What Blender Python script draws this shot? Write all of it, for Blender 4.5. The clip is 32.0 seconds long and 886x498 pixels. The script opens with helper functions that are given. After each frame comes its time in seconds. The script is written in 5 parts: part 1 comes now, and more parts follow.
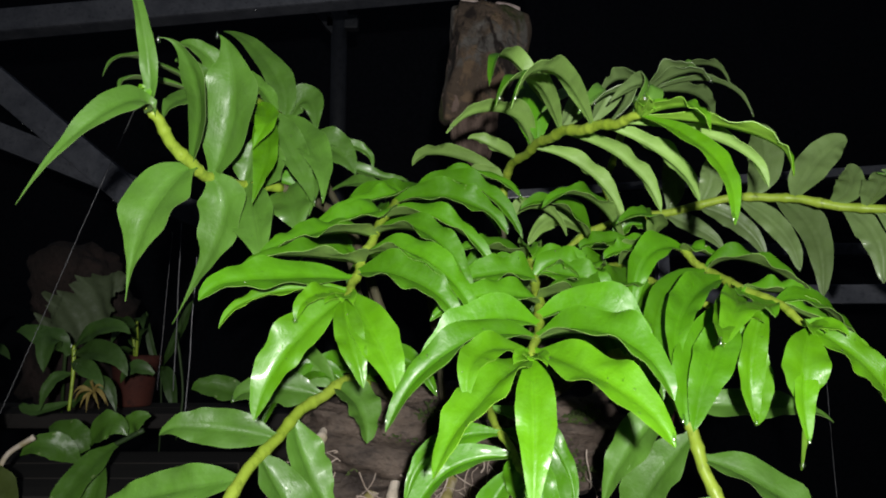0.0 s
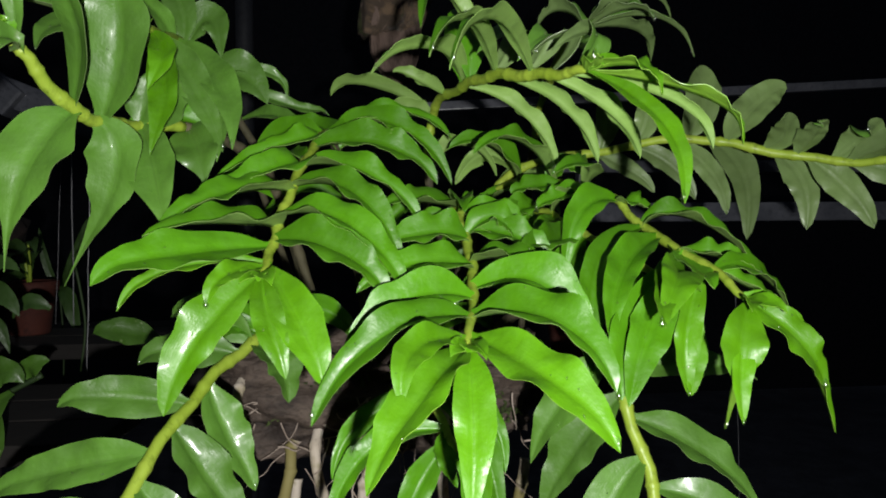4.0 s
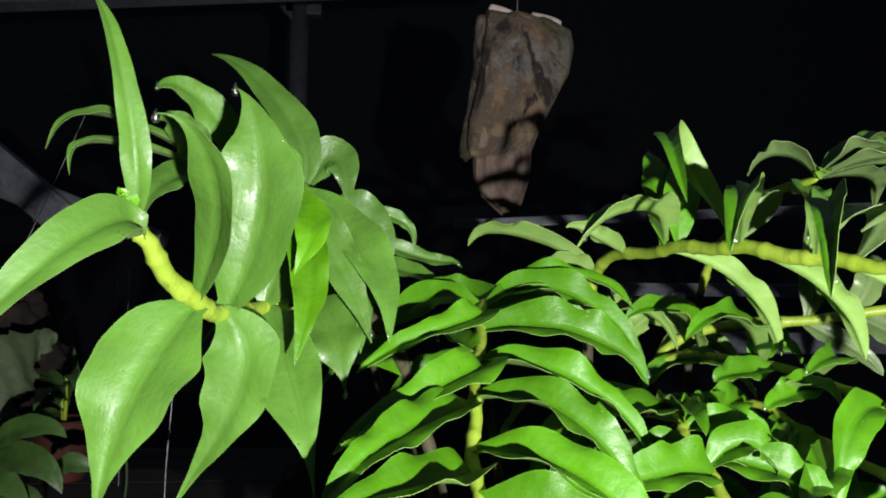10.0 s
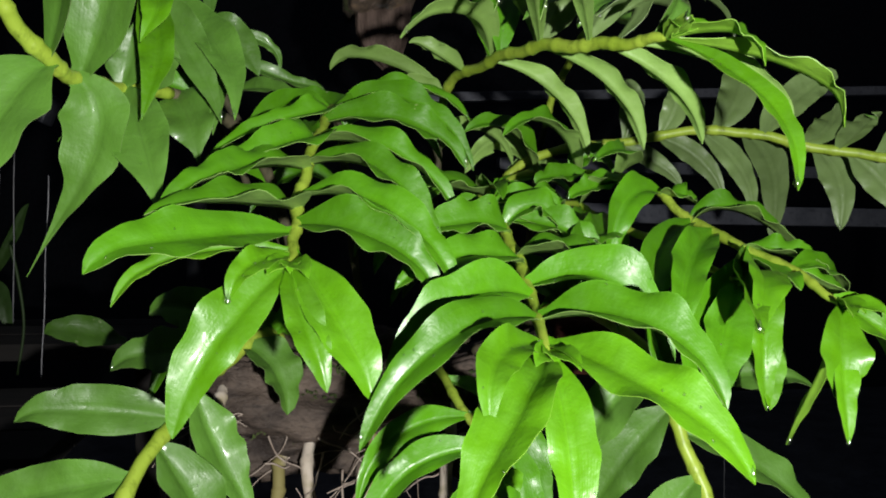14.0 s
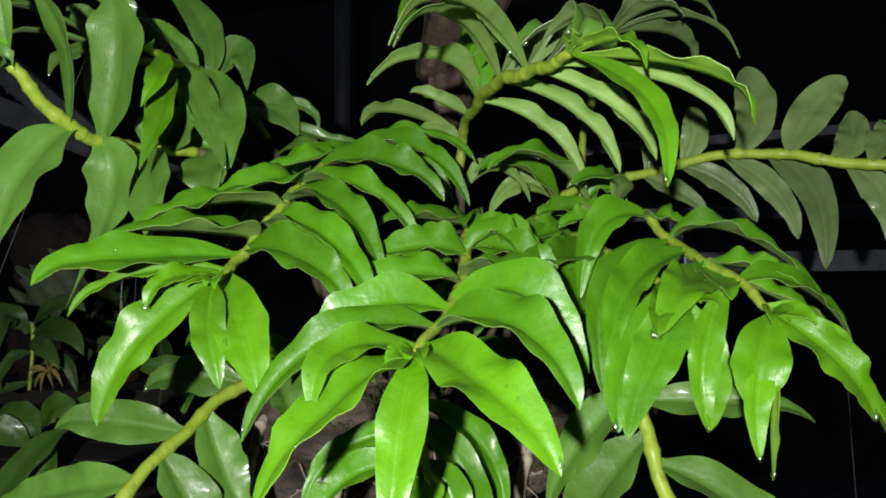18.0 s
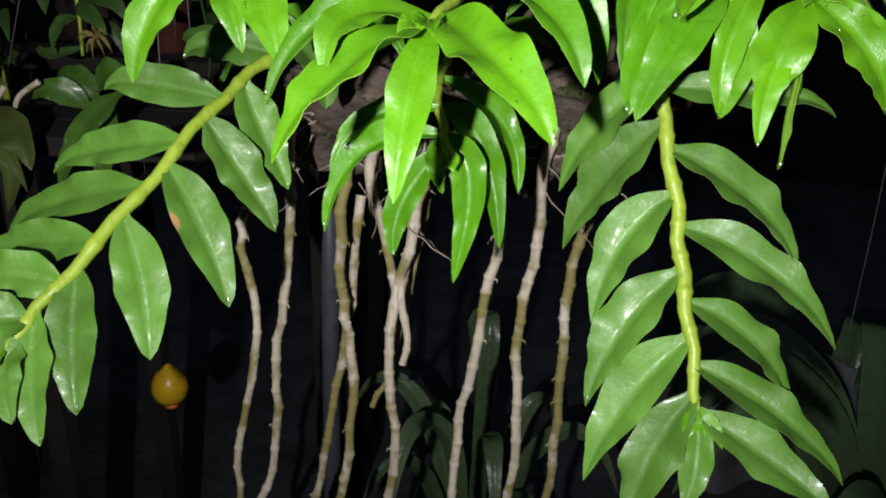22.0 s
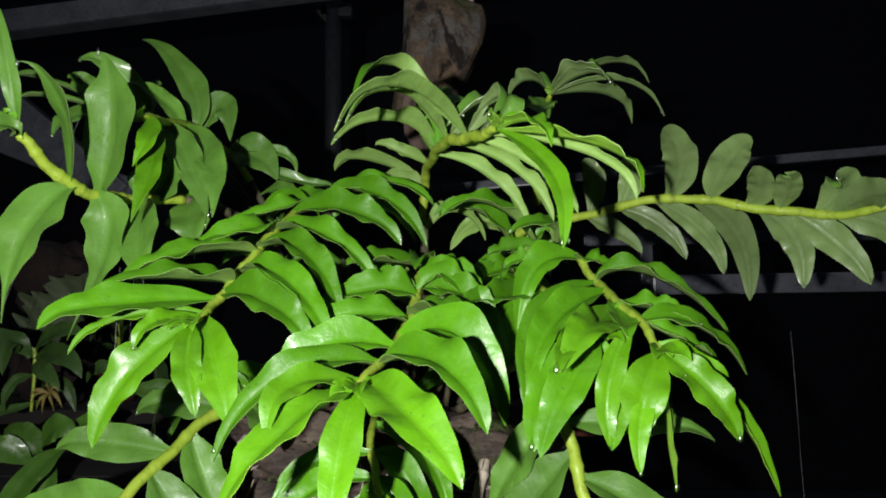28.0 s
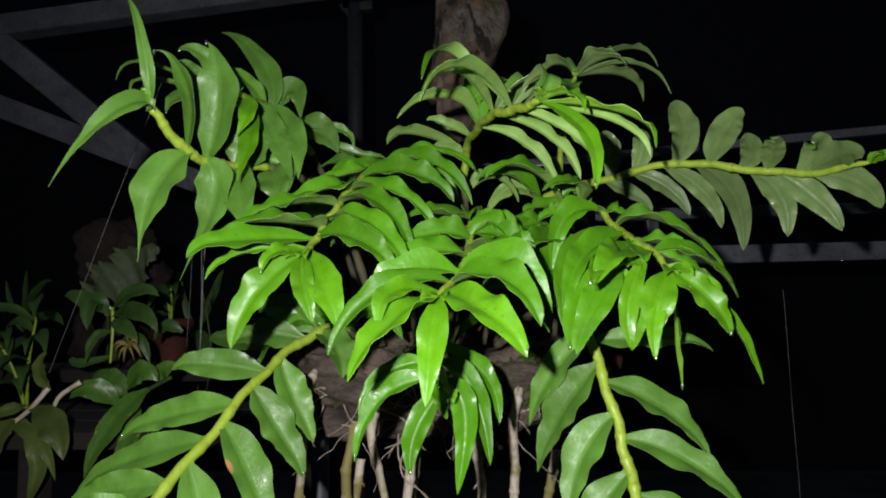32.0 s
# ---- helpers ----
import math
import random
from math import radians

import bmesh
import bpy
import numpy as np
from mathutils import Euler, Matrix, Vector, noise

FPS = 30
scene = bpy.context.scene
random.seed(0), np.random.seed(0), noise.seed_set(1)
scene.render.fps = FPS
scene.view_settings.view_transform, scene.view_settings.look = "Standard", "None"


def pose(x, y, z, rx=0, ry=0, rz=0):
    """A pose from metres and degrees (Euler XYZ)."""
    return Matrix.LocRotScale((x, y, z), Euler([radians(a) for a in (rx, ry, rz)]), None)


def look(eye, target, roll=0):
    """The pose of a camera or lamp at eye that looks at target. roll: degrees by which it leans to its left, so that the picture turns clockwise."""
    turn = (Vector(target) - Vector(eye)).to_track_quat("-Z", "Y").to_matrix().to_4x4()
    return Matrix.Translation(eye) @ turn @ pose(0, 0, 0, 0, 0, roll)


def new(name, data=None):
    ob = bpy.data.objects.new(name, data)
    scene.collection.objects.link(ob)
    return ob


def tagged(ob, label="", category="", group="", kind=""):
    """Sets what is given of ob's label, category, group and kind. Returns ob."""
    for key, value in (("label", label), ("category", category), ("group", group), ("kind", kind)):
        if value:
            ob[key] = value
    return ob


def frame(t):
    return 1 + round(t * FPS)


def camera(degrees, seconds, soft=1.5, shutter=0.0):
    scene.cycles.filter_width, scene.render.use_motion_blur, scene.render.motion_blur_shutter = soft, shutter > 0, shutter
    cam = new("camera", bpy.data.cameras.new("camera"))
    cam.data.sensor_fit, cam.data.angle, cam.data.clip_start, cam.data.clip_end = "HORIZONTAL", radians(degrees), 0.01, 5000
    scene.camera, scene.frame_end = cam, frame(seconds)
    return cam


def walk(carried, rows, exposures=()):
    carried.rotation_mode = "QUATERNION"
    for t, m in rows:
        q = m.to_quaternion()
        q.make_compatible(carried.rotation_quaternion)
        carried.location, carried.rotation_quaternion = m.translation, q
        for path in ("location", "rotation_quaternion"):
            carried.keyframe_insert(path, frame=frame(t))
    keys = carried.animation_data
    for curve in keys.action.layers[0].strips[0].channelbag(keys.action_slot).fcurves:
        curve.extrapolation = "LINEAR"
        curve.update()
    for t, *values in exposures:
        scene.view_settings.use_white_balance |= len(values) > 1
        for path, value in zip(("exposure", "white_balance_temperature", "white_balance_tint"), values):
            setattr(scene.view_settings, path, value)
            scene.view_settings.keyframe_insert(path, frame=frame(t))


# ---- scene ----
cam = camera(63.6, 32.0, soft=1.95)
METRES, EYE, TILT, LEAN, TURN = 1.2, 1.5, 7.0, 0.0, 0.0
ROWS = [
    (0.0, 0.0, 0.0, 0.0, -0.0, 0.0, 0.0),
    (0.5, 0.0055, -0.0026, 0.0048, -0.39, -0.54, 0.07),
    (1.0, 0.012, 0.0003, 0.0117, -0.73, -1.16, -0.3),
    (1.5, 0.0116, -0.0003, 0.0179, -1.02, -1.93, -0.59),
    (2.0, 0.0123, 0.0082, 0.0193, -1.15, -2.83, -0.56),
    (2.5, 0.0175, 0.0163, 0.0267, -1.16, -4.08, 0.18),
    (4.5, -0.0239, 0.0582, 0.0541, -7.62, -9.05, -0.77),
    (5.0, -0.0403, 0.0732, 0.0614, -6.02, -8.38, -0.45),
    (5.5, -0.0513, 0.0861, 0.0629, -6.8, -6.71, -0.34),
    (6.0, -0.0662, 0.1038, 0.0629, -8.13, -5.77, -1.71),
    (6.5, -0.0745, 0.1172, 0.0671, -9.22, -4.57, -2.67),
    (7.0, -0.0828, 0.1492, 0.0694, -8.33, -3.64, -2.73),
    (7.5, -0.0937, 0.1635, 0.0815, -8.94, -3.21, -1.55),
    (8.0, -0.1026, 0.1754, 0.0864, -8.88, -2.91, -2.33),
    (8.5, -0.1087, 0.1964, 0.0909, -7.75, -1.91, -2.72),
    (9.0, -0.1083, 0.2042, 0.1013, -6.91, -1.3, -1.33),
    (9.5, -0.1096, 0.207, 0.1071, -6.76, -1.69, -0.89),
    (10.0, -0.1136, 0.2034, 0.1062, -5.69, -1.72, -1.19),
    (10.5, -0.1199, 0.1971, 0.0918, -7.12, -3.02, -2.93),
    (11.0, -0.1237, 0.1865, 0.0854, -9.63, -4.16, -3.34),
    (11.5, -0.1235, 0.1795, 0.0792, -12.55, -5.38, -4.63),
    (12.0, -0.1106, 0.1727, 0.0661, -14.54, -6.02, -5.68),
    (12.5, -0.1046, 0.1581, 0.0624, -14.97, -6.56, -5.59),
    (13.0, -0.094, 0.1463, 0.0496, -14.09, -7.42, -4.71),
    (13.5, -0.0796, 0.1355, 0.035, -13.02, -8.69, -4.11),
    (14.0, -0.0632, 0.1194, 0.0289, -11.48, -8.31, -2.31),
    (14.5, -0.0475, 0.1103, 0.0233, -7.48, -8.19, -2.2),
    (16.5, 0.0318, 0.0886, 0.0139, 1.47, -5.87, 0.25),
    (17.0, 0.0595, 0.0766, 0.0113, 2.05, -4.59, -0.14),
    (17.5, 0.0725, 0.0785, 0.0075, 2.87, -1.94, 0.82),
    (18.0, 0.0862, 0.0818, 0.0024, 3.24, -2.73, 0.7),
    (18.5, 0.0953, 0.0814, 0.012, 3.66, -7.69, -1.08),
    (19.0, 0.1032, 0.0765, 0.0238, 3.28, -8.94, -1.24),
    (19.5, 0.1082, 0.0744, 0.0356, 3.25, -11.28, -1.62),
    (20.0, 0.1143, 0.0819, 0.0328, 3.94, -15.39, -2.11),
    (20.5, 0.1133, 0.0935, 0.0192, 4.44, -18.6, -1.9),
    (21.0, 0.1076, 0.0899, 0.0042, 5.45, -20.61, -1.73),
    (21.5, 0.1081, 0.0811, -0.0053, 6.46, -23.37, -1.11),
    (22.0, 0.1079, 0.0711, -0.0029, 8.03, -27.23, -0.87),
    (22.5, 0.1125, 0.0639, 0.0062, 8.61, -29.33, -1.25),
    (23.0, 0.1223, 0.0669, 0.0139, 8.65, -26.89, -1.31),
    (23.5, 0.1301, 0.0719, 0.0137, 7.51, -22.82, -0.73),
    (24.0, 0.1381, 0.0739, 0.0168, 7.33, -18.87, 0.12),
    (24.5, 0.1438, 0.0747, 0.021, 6.85, -16.03, 0.58),
    (25.0, 0.1497, 0.071, 0.028, 7.34, -11.4, 0.91),
    (25.5, 0.1564, 0.0655, 0.0297, 7.03, -8.37, 1.54),
    (27.5, 0.1367, 0.0188, 0.0266, 2.89, -2.32, 1.08),
    (28.0, 0.1269, 0.0144, 0.027, 3.21, -1.69, 0.97),
    (28.5, 0.1203, 0.0136, 0.0294, 2.98, -1.14, 0.2),
    (29.0, 0.1118, 0.0042, 0.0269, 1.99, -0.15, -0.14),
    (29.5, 0.1052, -0.0201, 0.0176, 1.39, 0.01, 0.97),
    (30.0, 0.0992, -0.0464, 0.0083, 2.12, -0.05, 1.47),
    (30.5, 0.0955, -0.0705, 0.0016, 2.39, -0.33, 1.48),
    (31.0, 0.0934, -0.0882, -0.0033, 3.37, -0.59, 1.95),
    (31.5, 0.0897, -0.1044, -0.0037, 3.43, -1.25, 1.19),
    (32.0, 0.0896, -0.1178, -0.007, 3.44, -2.26, 1.29),
]
walk(cam, [(t, pose(0, 0, EYE, TILT, LEAN, TURN) @ pose(METRES * x, METRES * y, METRES * z, 90 + pitch, roll, yaw)) for t, x, y, z, yaw, pitch, roll in ROWS],
     exposures=((0, -0.1), (1, -0.14), (2, -0.24), (2.5, -0.24), (5, -0.24), (6, -0.2), (6.5, -0.03), (7, 0.04), (7.5, 0.5), (8, 0.92), (9, 0.95), (10, 0.70), (11, 0.55), (12, 0.35), (13, 0.05), (14, -0.07), (17, -0.2), (20, -0.03), (21, 0), (22.5, -0.02), (23.5, -0.02), (24.5, -0.08), (25, -0.08), (28, 0.02), (30, -0.04), (32, -0.18)))

# ---------------------------------------------------------------- world and light
world = bpy.data.worlds.new("night")
scene.world = world
world.use_nodes = True
world.node_tree.nodes["Background"].inputs[0].default_value = (0.010, 0.012, 0.016, 1)
world.node_tree.nodes["Background"].inputs[1].default_value = 3.0

torch = new("torch", bpy.data.lights.new("torch", "SPOT"))
torch.data.energy, torch.data.shadow_soft_size = 50, 0.009
torch.data.spot_size, torch.data.spot_blend = radians(116), 1.0
torch.data.color = (1.0, 1.0, 0.97)
torch.matrix_world = look((0.03, -0.17, 1.53), (0.02, 0.7, 1.50))


# ---------------------------------------------------------------- materials
def material(name, base, rough=0.5, metal=0.0, spec=0.5):
    m = bpy.data.materials.new(name)
    m.use_nodes = True
    b = m.node_tree.nodes["Principled BSDF"]
    b.inputs["Base Color"].default_value = (*base, 1)
    b.inputs["Roughness"].default_value = rough
    b.inputs["Metallic"].default_value = metal
    b.inputs["Specular IOR Level"].default_value = spec
    return m, m.node_tree, b


def node(tree, kind, **values):
    n = tree.nodes.new(kind)
    for key, value in values.items():
        n.inputs[key].default_value = value
    return n


def mixed(tree, factor, a, b):
    n = tree.nodes.new("ShaderNodeMix")
    n.data_type = "RGBA"
    for slot, value in ((6, a), (7, b)):
        if isinstance(value, tuple):
            n.inputs[slot].default_value = (*value, 1)
        else:
            tree.links.new(value, n.inputs[slot])
    tree.links.new(factor, n.inputs[0])
    return n.outputs[2]


def ramped(tree, value, low, high):
    n = tree.nodes.new("ShaderNodeMapRange")
    n.inputs[1].default_value, n.inputs[2].default_value = low, high
    tree.links.new(value, n.inputs[0])
    return n.outputs[0]


def leaf_material(name, dark, light, rough, vein=0.35, rough_far=0.14, coat=0.14, scorch=None):
    """Waxy leaf: long streaks along the blade, blotches, fine parallel veins, darker midrib line."""
    m, tree, b = material(name, light, rough, 0.0, 0.5)
    uv = tree.nodes.new("ShaderNodeUVMap")
    uv.uv_map = "blade"
    stretch = tree.nodes.new("ShaderNodeMapping")
    stretch.inputs["Scale"].default_value = (2.2, 0.9, 1)
    tree.links.new(uv.outputs[0], stretch.inputs[0])
    info = tree.nodes.new("ShaderNodeObjectInfo")
    shift = tree.nodes.new("ShaderNodeVectorMath")
    shift.operation = "ADD"
    tree.links.new(stretch.outputs[0], shift.inputs[0])
    spread = tree.nodes.new("ShaderNodeMath")
    spread.operation = "MULTIPLY"
    spread.inputs[1].default_value = 60
    tree.links.new(info.outputs["Random"], spread.inputs[0])
    tree.links.new(spread.outputs[0], shift.inputs[1])
    streak = node(tree, "ShaderNodeTexNoise", Scale=2.2, Detail=5.0, Roughness=0.6)
    tree.links.new(shift.outputs[0], streak.inputs["Vector"])
    place = tree.nodes.new("ShaderNodeTexCoord")
    blotch = node(tree, "ShaderNodeTexNoise", Scale=32.0, Detail=4.0, Roughness=0.55)
    tree.links.new(place.outputs["Object"], blotch.inputs["Vector"])
    colour = mixed(tree, ramped(tree, streak.outputs[0], -0.2, 1.2), dark, light)
    half = tuple(0.5 * (p + q) for p, q in zip(dark, light))
    colour = mixed(tree, ramped(tree, blotch.outputs[0], 0.42, 0.8), colour, tuple(0.72 * v for v in half))
    hue = node(tree, "ShaderNodeHueSaturation")
    vary = tree.nodes.new("ShaderNodeMapRange")
    vary.inputs[3].default_value, vary.inputs[4].default_value = 0.78, 1.2
    tree.links.new(info.outputs["Random"], vary.inputs[0])
    tree.links.new(vary.outputs[0], hue.inputs["Value"])
    tree.links.new(colour, hue.inputs["Color"])
    split = tree.nodes.new("ShaderNodeSeparateXYZ")
    tree.links.new(uv.outputs[0], split.inputs[0])
    off = tree.nodes.new("ShaderNodeMath")
    off.operation = "ABSOLUTE"
    tree.links.new(split.outputs[0], off.inputs[0])
    rib = ramped(tree, off.outputs[0], 0.06, 0.01)
    dark_rib = tree.nodes.new("ShaderNodeMath")
    dark_rib.operation = "MULTIPLY"
    dark_rib.inputs[1].default_value = vein
    tree.links.new(rib, dark_rib.inputs[0])
    tree.links.new(mixed(tree, dark_rib.outputs[0], hue.outputs[0], tuple(0.62 * v for v in light)), b.inputs["Base Color"])
    rim = ramped(tree, off.outputs[0], 0.95, 1.0)
    pale_rim = tree.nodes.new("ShaderNodeMath")
    pale_rim.operation = "MULTIPLY"
    pale_rim.inputs[1].default_value = 0.25
    tree.links.new(rim, pale_rim.inputs[0])
    inner = b.inputs["Base Color"].links[0].from_socket
    tree.links.new(mixed(tree, pale_rim.outputs[0], inner, tuple(1.5 * v + 0.03 for v in light)), b.inputs["Base Color"])
    if scorch:
        away = tree.nodes.new("ShaderNodeVectorMath")
        away.operation, away.inputs[1].default_value = "DISTANCE", scorch
        squeeze = tree.nodes.new("ShaderNodeMapping")
        squeeze.inputs["Scale"].default_value = (0.28, 1, 1)
        tree.links.new(uv.outputs[0], squeeze.inputs[0])
        tree.links.new(squeeze.outputs[0], away.inputs[0])
        ragged = tree.nodes.new("ShaderNodeMath")
        ragged.operation, ragged.inputs[1].default_value = "MULTIPLY_ADD", -0.08
        tree.links.new(blotch.outputs[0], ragged.inputs[0])
        tree.links.new(away.outputs["Value"], ragged.inputs[2])
        healthy = b.inputs["Base Color"].links[0].from_socket
        tree.links.new(mixed(tree, ramped(tree, ragged.outputs[0], 0.045, 0.015), healthy, (0.42, 0.22, 0.09)), b.inputs["Base Color"])
    wave = node(tree, "ShaderNodeTexWave", Scale=3.0, Distortion=1.6, Detail=2.0)
    tree.links.new(uv.outputs[0], wave.inputs["Vector"])
    fine = node(tree, "ShaderNodeTexNoise", Scale=220.0, Detail=3.0)
    tree.links.new(place.outputs["Object"], fine.inputs["Vector"])
    height = tree.nodes.new("ShaderNodeMath")
    height.operation = "MULTIPLY_ADD"
    height.inputs[1].default_value = 0.5
    tree.links.new(fine.outputs[0], height.inputs[0])
    tree.links.new(wave.outputs[0], height.inputs[2])
    bump = node(tree, "ShaderNodeBump", Strength=0.06, Distance=0.0004)
    tree.links.new(height.outputs[0], bump.inputs["Height"])
    dents = node(tree, "ShaderNodeTexNoise", Scale=70.0, Detail=4.0, Roughness=0.55)
    tree.links.new(place.outputs["Object"], dents.inputs["Vector"])
    buckle = node(tree, "ShaderNodeBump", Strength=0.34, Distance=0.004)
    tree.links.new(dents.outputs[0], buckle.inputs["Height"])
    tree.links.new(bump.outputs[0], buckle.inputs["Normal"])
    tree.links.new(buckle.outputs[0], b.inputs["Normal"])
    film = node(tree, "ShaderNodeTexNoise", Scale=55.0, Detail=3.0, Roughness=0.6)
    tree.links.new(place.outputs["Object"], film.inputs["Vector"])
    wetness = tree.nodes.new("ShaderNodeMapRange")
    wetness.inputs[1].default_value, wetness.inputs[2].default_value, wetness.inputs[4].default_value = 0.48, 0.62, coat
    tree.links.new(film.outputs[0], wetness.inputs[0])
    tree.links.new(wetness.outputs[0], b.inputs["Coat Weight"])
    b.inputs["Coat Roughness"].default_value = 0.14
    wet = tree.nodes.new("ShaderNodeMapRange")
    wet.inputs[1].default_value, wet.inputs[2].default_value = 0.35, 0.7
    wet.inputs[3].default_value, wet.inputs[4].default_value = rough - rough_far, rough + rough_far
    tree.links.new(dents.outputs[0], wet.inputs[0])
    tree.links.new(wet.outputs[0], b.inputs["Roughness"])
    return m


LEAF_TOP = leaf_material("leaf_upper", (0.055, 0.192, 0.004), (0.097, 0.292, 0.007), 0.45)
LEAF_UNDER = leaf_material("leaf_underside", (0.190, 0.330, 0.070), (0.240, 0.390, 0.095), 0.50, 0.2)
YOUNG_TOP = leaf_material("young_leaf_upper", (0.076, 0.240, 0.003), (0.116, 0.322, 0.006), 0.48)
YOUNG_UNDER = leaf_material("young_leaf_underside", (0.190, 0.380, 0.030), (0.230, 0.430, 0.045), 0.45, 0.2)
OLD_TOP = leaf_material("old_leaf_upper", (0.080, 0.202, 0.022), (0.120, 0.270, 0.037), 0.52)
SCORCHED_TOP = leaf_material("scorched_leaf_upper", (0.080, 0.202, 0.022), (0.120, 0.270, 0.037), 0.52, scorch=(0.27, 0.47, 0))
OLD_UNDER = leaf_material("old_leaf_underside", (0.130, 0.210, 0.065), (0.170, 0.250, 0.085), 0.50, 0.2)
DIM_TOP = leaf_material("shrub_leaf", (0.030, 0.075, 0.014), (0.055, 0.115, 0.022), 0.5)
BROAD_TOP = leaf_material("broad_leaf", (0.070, 0.120, 0.055), (0.115, 0.175, 0.085), 0.35)
GREY_TOP = leaf_material("felted_leaf", (0.062, 0.088, 0.040), (0.100, 0.134, 0.064), 0.75, 0.1, coat=0.0)
OVAL_TOP = leaf_material("oval_leaf", (0.042, 0.112, 0.011), (0.072, 0.165, 0.020), 0.46)
OLIVE_TOP = leaf_material("olive_leaf", (0.060, 0.090, 0.018), (0.095, 0.125, 0.028), 0.45, 0.1)


def grained(name, dark, light, rough, scale, relief, stretch=(1, 1, 1), metal=0.0, detail=6.0):
    """Noise in two sizes over the object's own space, for bark, wood, clay, soil and painted metal."""
    m, tree, b = material(name, light, rough, metal)
    place = tree.nodes.new("ShaderNodeTexCoord")
    turn = tree.nodes.new("ShaderNodeMapping")
    turn.inputs["Scale"].default_value = stretch
    tree.links.new(place.outputs["Object"], turn.inputs[0])
    coarse = node(tree, "ShaderNodeTexNoise", Scale=scale, Detail=detail, Roughness=0.65)
    fine = node(tree, "ShaderNodeTexNoise", Scale=scale * 7, Detail=4.0, Roughness=0.7)
    for n in (coarse, fine):
        tree.links.new(turn.outputs[0], n.inputs["Vector"])
    first = mixed(tree, ramped(tree, coarse.outputs[0], 0.35, 0.68), dark, light)
    tree.links.new(mixed(tree, ramped(tree, fine.outputs[0], 0.52, 0.75), first, tuple(0.55 * v for v in dark)), b.inputs["Base Color"])
    add = tree.nodes.new("ShaderNodeMath")
    add.operation = "MULTIPLY_ADD"
    add.inputs[1].default_value = 0.35
    tree.links.new(fine.outputs[0], add.inputs[0])
    tree.links.new(coarse.outputs[0], add.inputs[2])
    bump = node(tree, "ShaderNodeBump", Strength=0.8, Distance=relief)
    tree.links.new(add.outputs[0], bump.inputs["Height"])
    tree.links.new(bump.outputs[0], b.inputs["Normal"])
    return m


CANE_GREEN = grained("green_cane", (0.260, 0.380, 0.030), (0.380, 0.510, 0.060), 0.42, 18, 0.0008, (1, 1, 0.4))
def papery(name, share):
    """Old cane: papery pale sheath worn off in patches to olive skin, with fine lengthwise lines."""
    m = grained(name, (0.460, 0.380, 0.290), (0.740, 0.660, 0.570), 0.75, 22, 0.0012, (1, 1, 0.15))
    tree = m.node_tree
    b = tree.nodes["Principled BSDF"]
    place = tree.nodes.new("ShaderNodeTexCoord")
    patch = node(tree, "ShaderNodeTexNoise", Scale=16.0, Detail=3.0, Roughness=0.6)
    tree.links.new(place.outputs["Object"], patch.inputs["Vector"])
    sheath = b.inputs["Base Color"].links[0].from_socket
    tree.links.new(mixed(tree, ramped(tree, patch.outputs[0], share, share + 0.10), sheath, (0.250, 0.215, 0.075)), b.inputs["Base Color"])
    return m


CANE_BARE = papery("bare_cane", 0.50)
CANE_OLIVE = papery("olive_bare_cane", 0.40)
# brown darkened to hold the shade deep among the leaves, on lower canes
CANE_SHADED = grained("shaded_cane", (0.050, 0.045, 0.022), (0.120, 0.105, 0.055), 0.8, 22, 0.0012, (1, 1, 0.3))
ROOT = grained("root", (0.260, 0.195, 0.155), (0.540, 0.450, 0.380), 0.8, 60, 0.0008)
BARK = grained("mount_wood", (0.030, 0.020, 0.016), (0.150, 0.110, 0.085), 0.7, 26, 0.012, (0.5, 1, 1))
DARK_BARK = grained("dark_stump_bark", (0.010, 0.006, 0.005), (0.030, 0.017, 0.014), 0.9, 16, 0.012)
def mottled(name, ground, patches, rough, relief):
    """Old bark: a ground colour under blotches of several colours, with torn relief."""
    m, tree, b = material(name, ground, rough)
    place = tree.nodes.new("ShaderNodeTexCoord")
    colour = ground
    for k, (tint, scale, low) in enumerate(patches):
        shift = tree.nodes.new("ShaderNodeMapping")
        shift.inputs["Location"].default_value, shift.inputs["Scale"].default_value = (3.1 * k, 1.7 * k, 0), (1, 1, 0.6)
        tree.links.new(place.outputs["Object"], shift.inputs[0])
        spots = node(tree, "ShaderNodeTexNoise", Scale=scale, Detail=6.0, Roughness=0.65, Distortion=0.6)
        tree.links.new(shift.outputs[0], spots.inputs["Vector"])
        colour = mixed(tree, ramped(tree, spots.outputs[0], low, low + 0.06), colour, tint)
    tree.links.new(colour, b.inputs["Base Color"])
    crust = node(tree, "ShaderNodeTexNoise", Scale=45.0, Detail=8.0, Roughness=0.7, Distortion=0.8)
    tree.links.new(place.outputs["Object"], crust.inputs["Vector"])
    bump = node(tree, "ShaderNodeBump", Strength=0.9, Distance=relief)
    tree.links.new(crust.outputs[0], bump.inputs["Height"])
    tree.links.new(bump.outputs[0], b.inputs["Normal"])
    return m


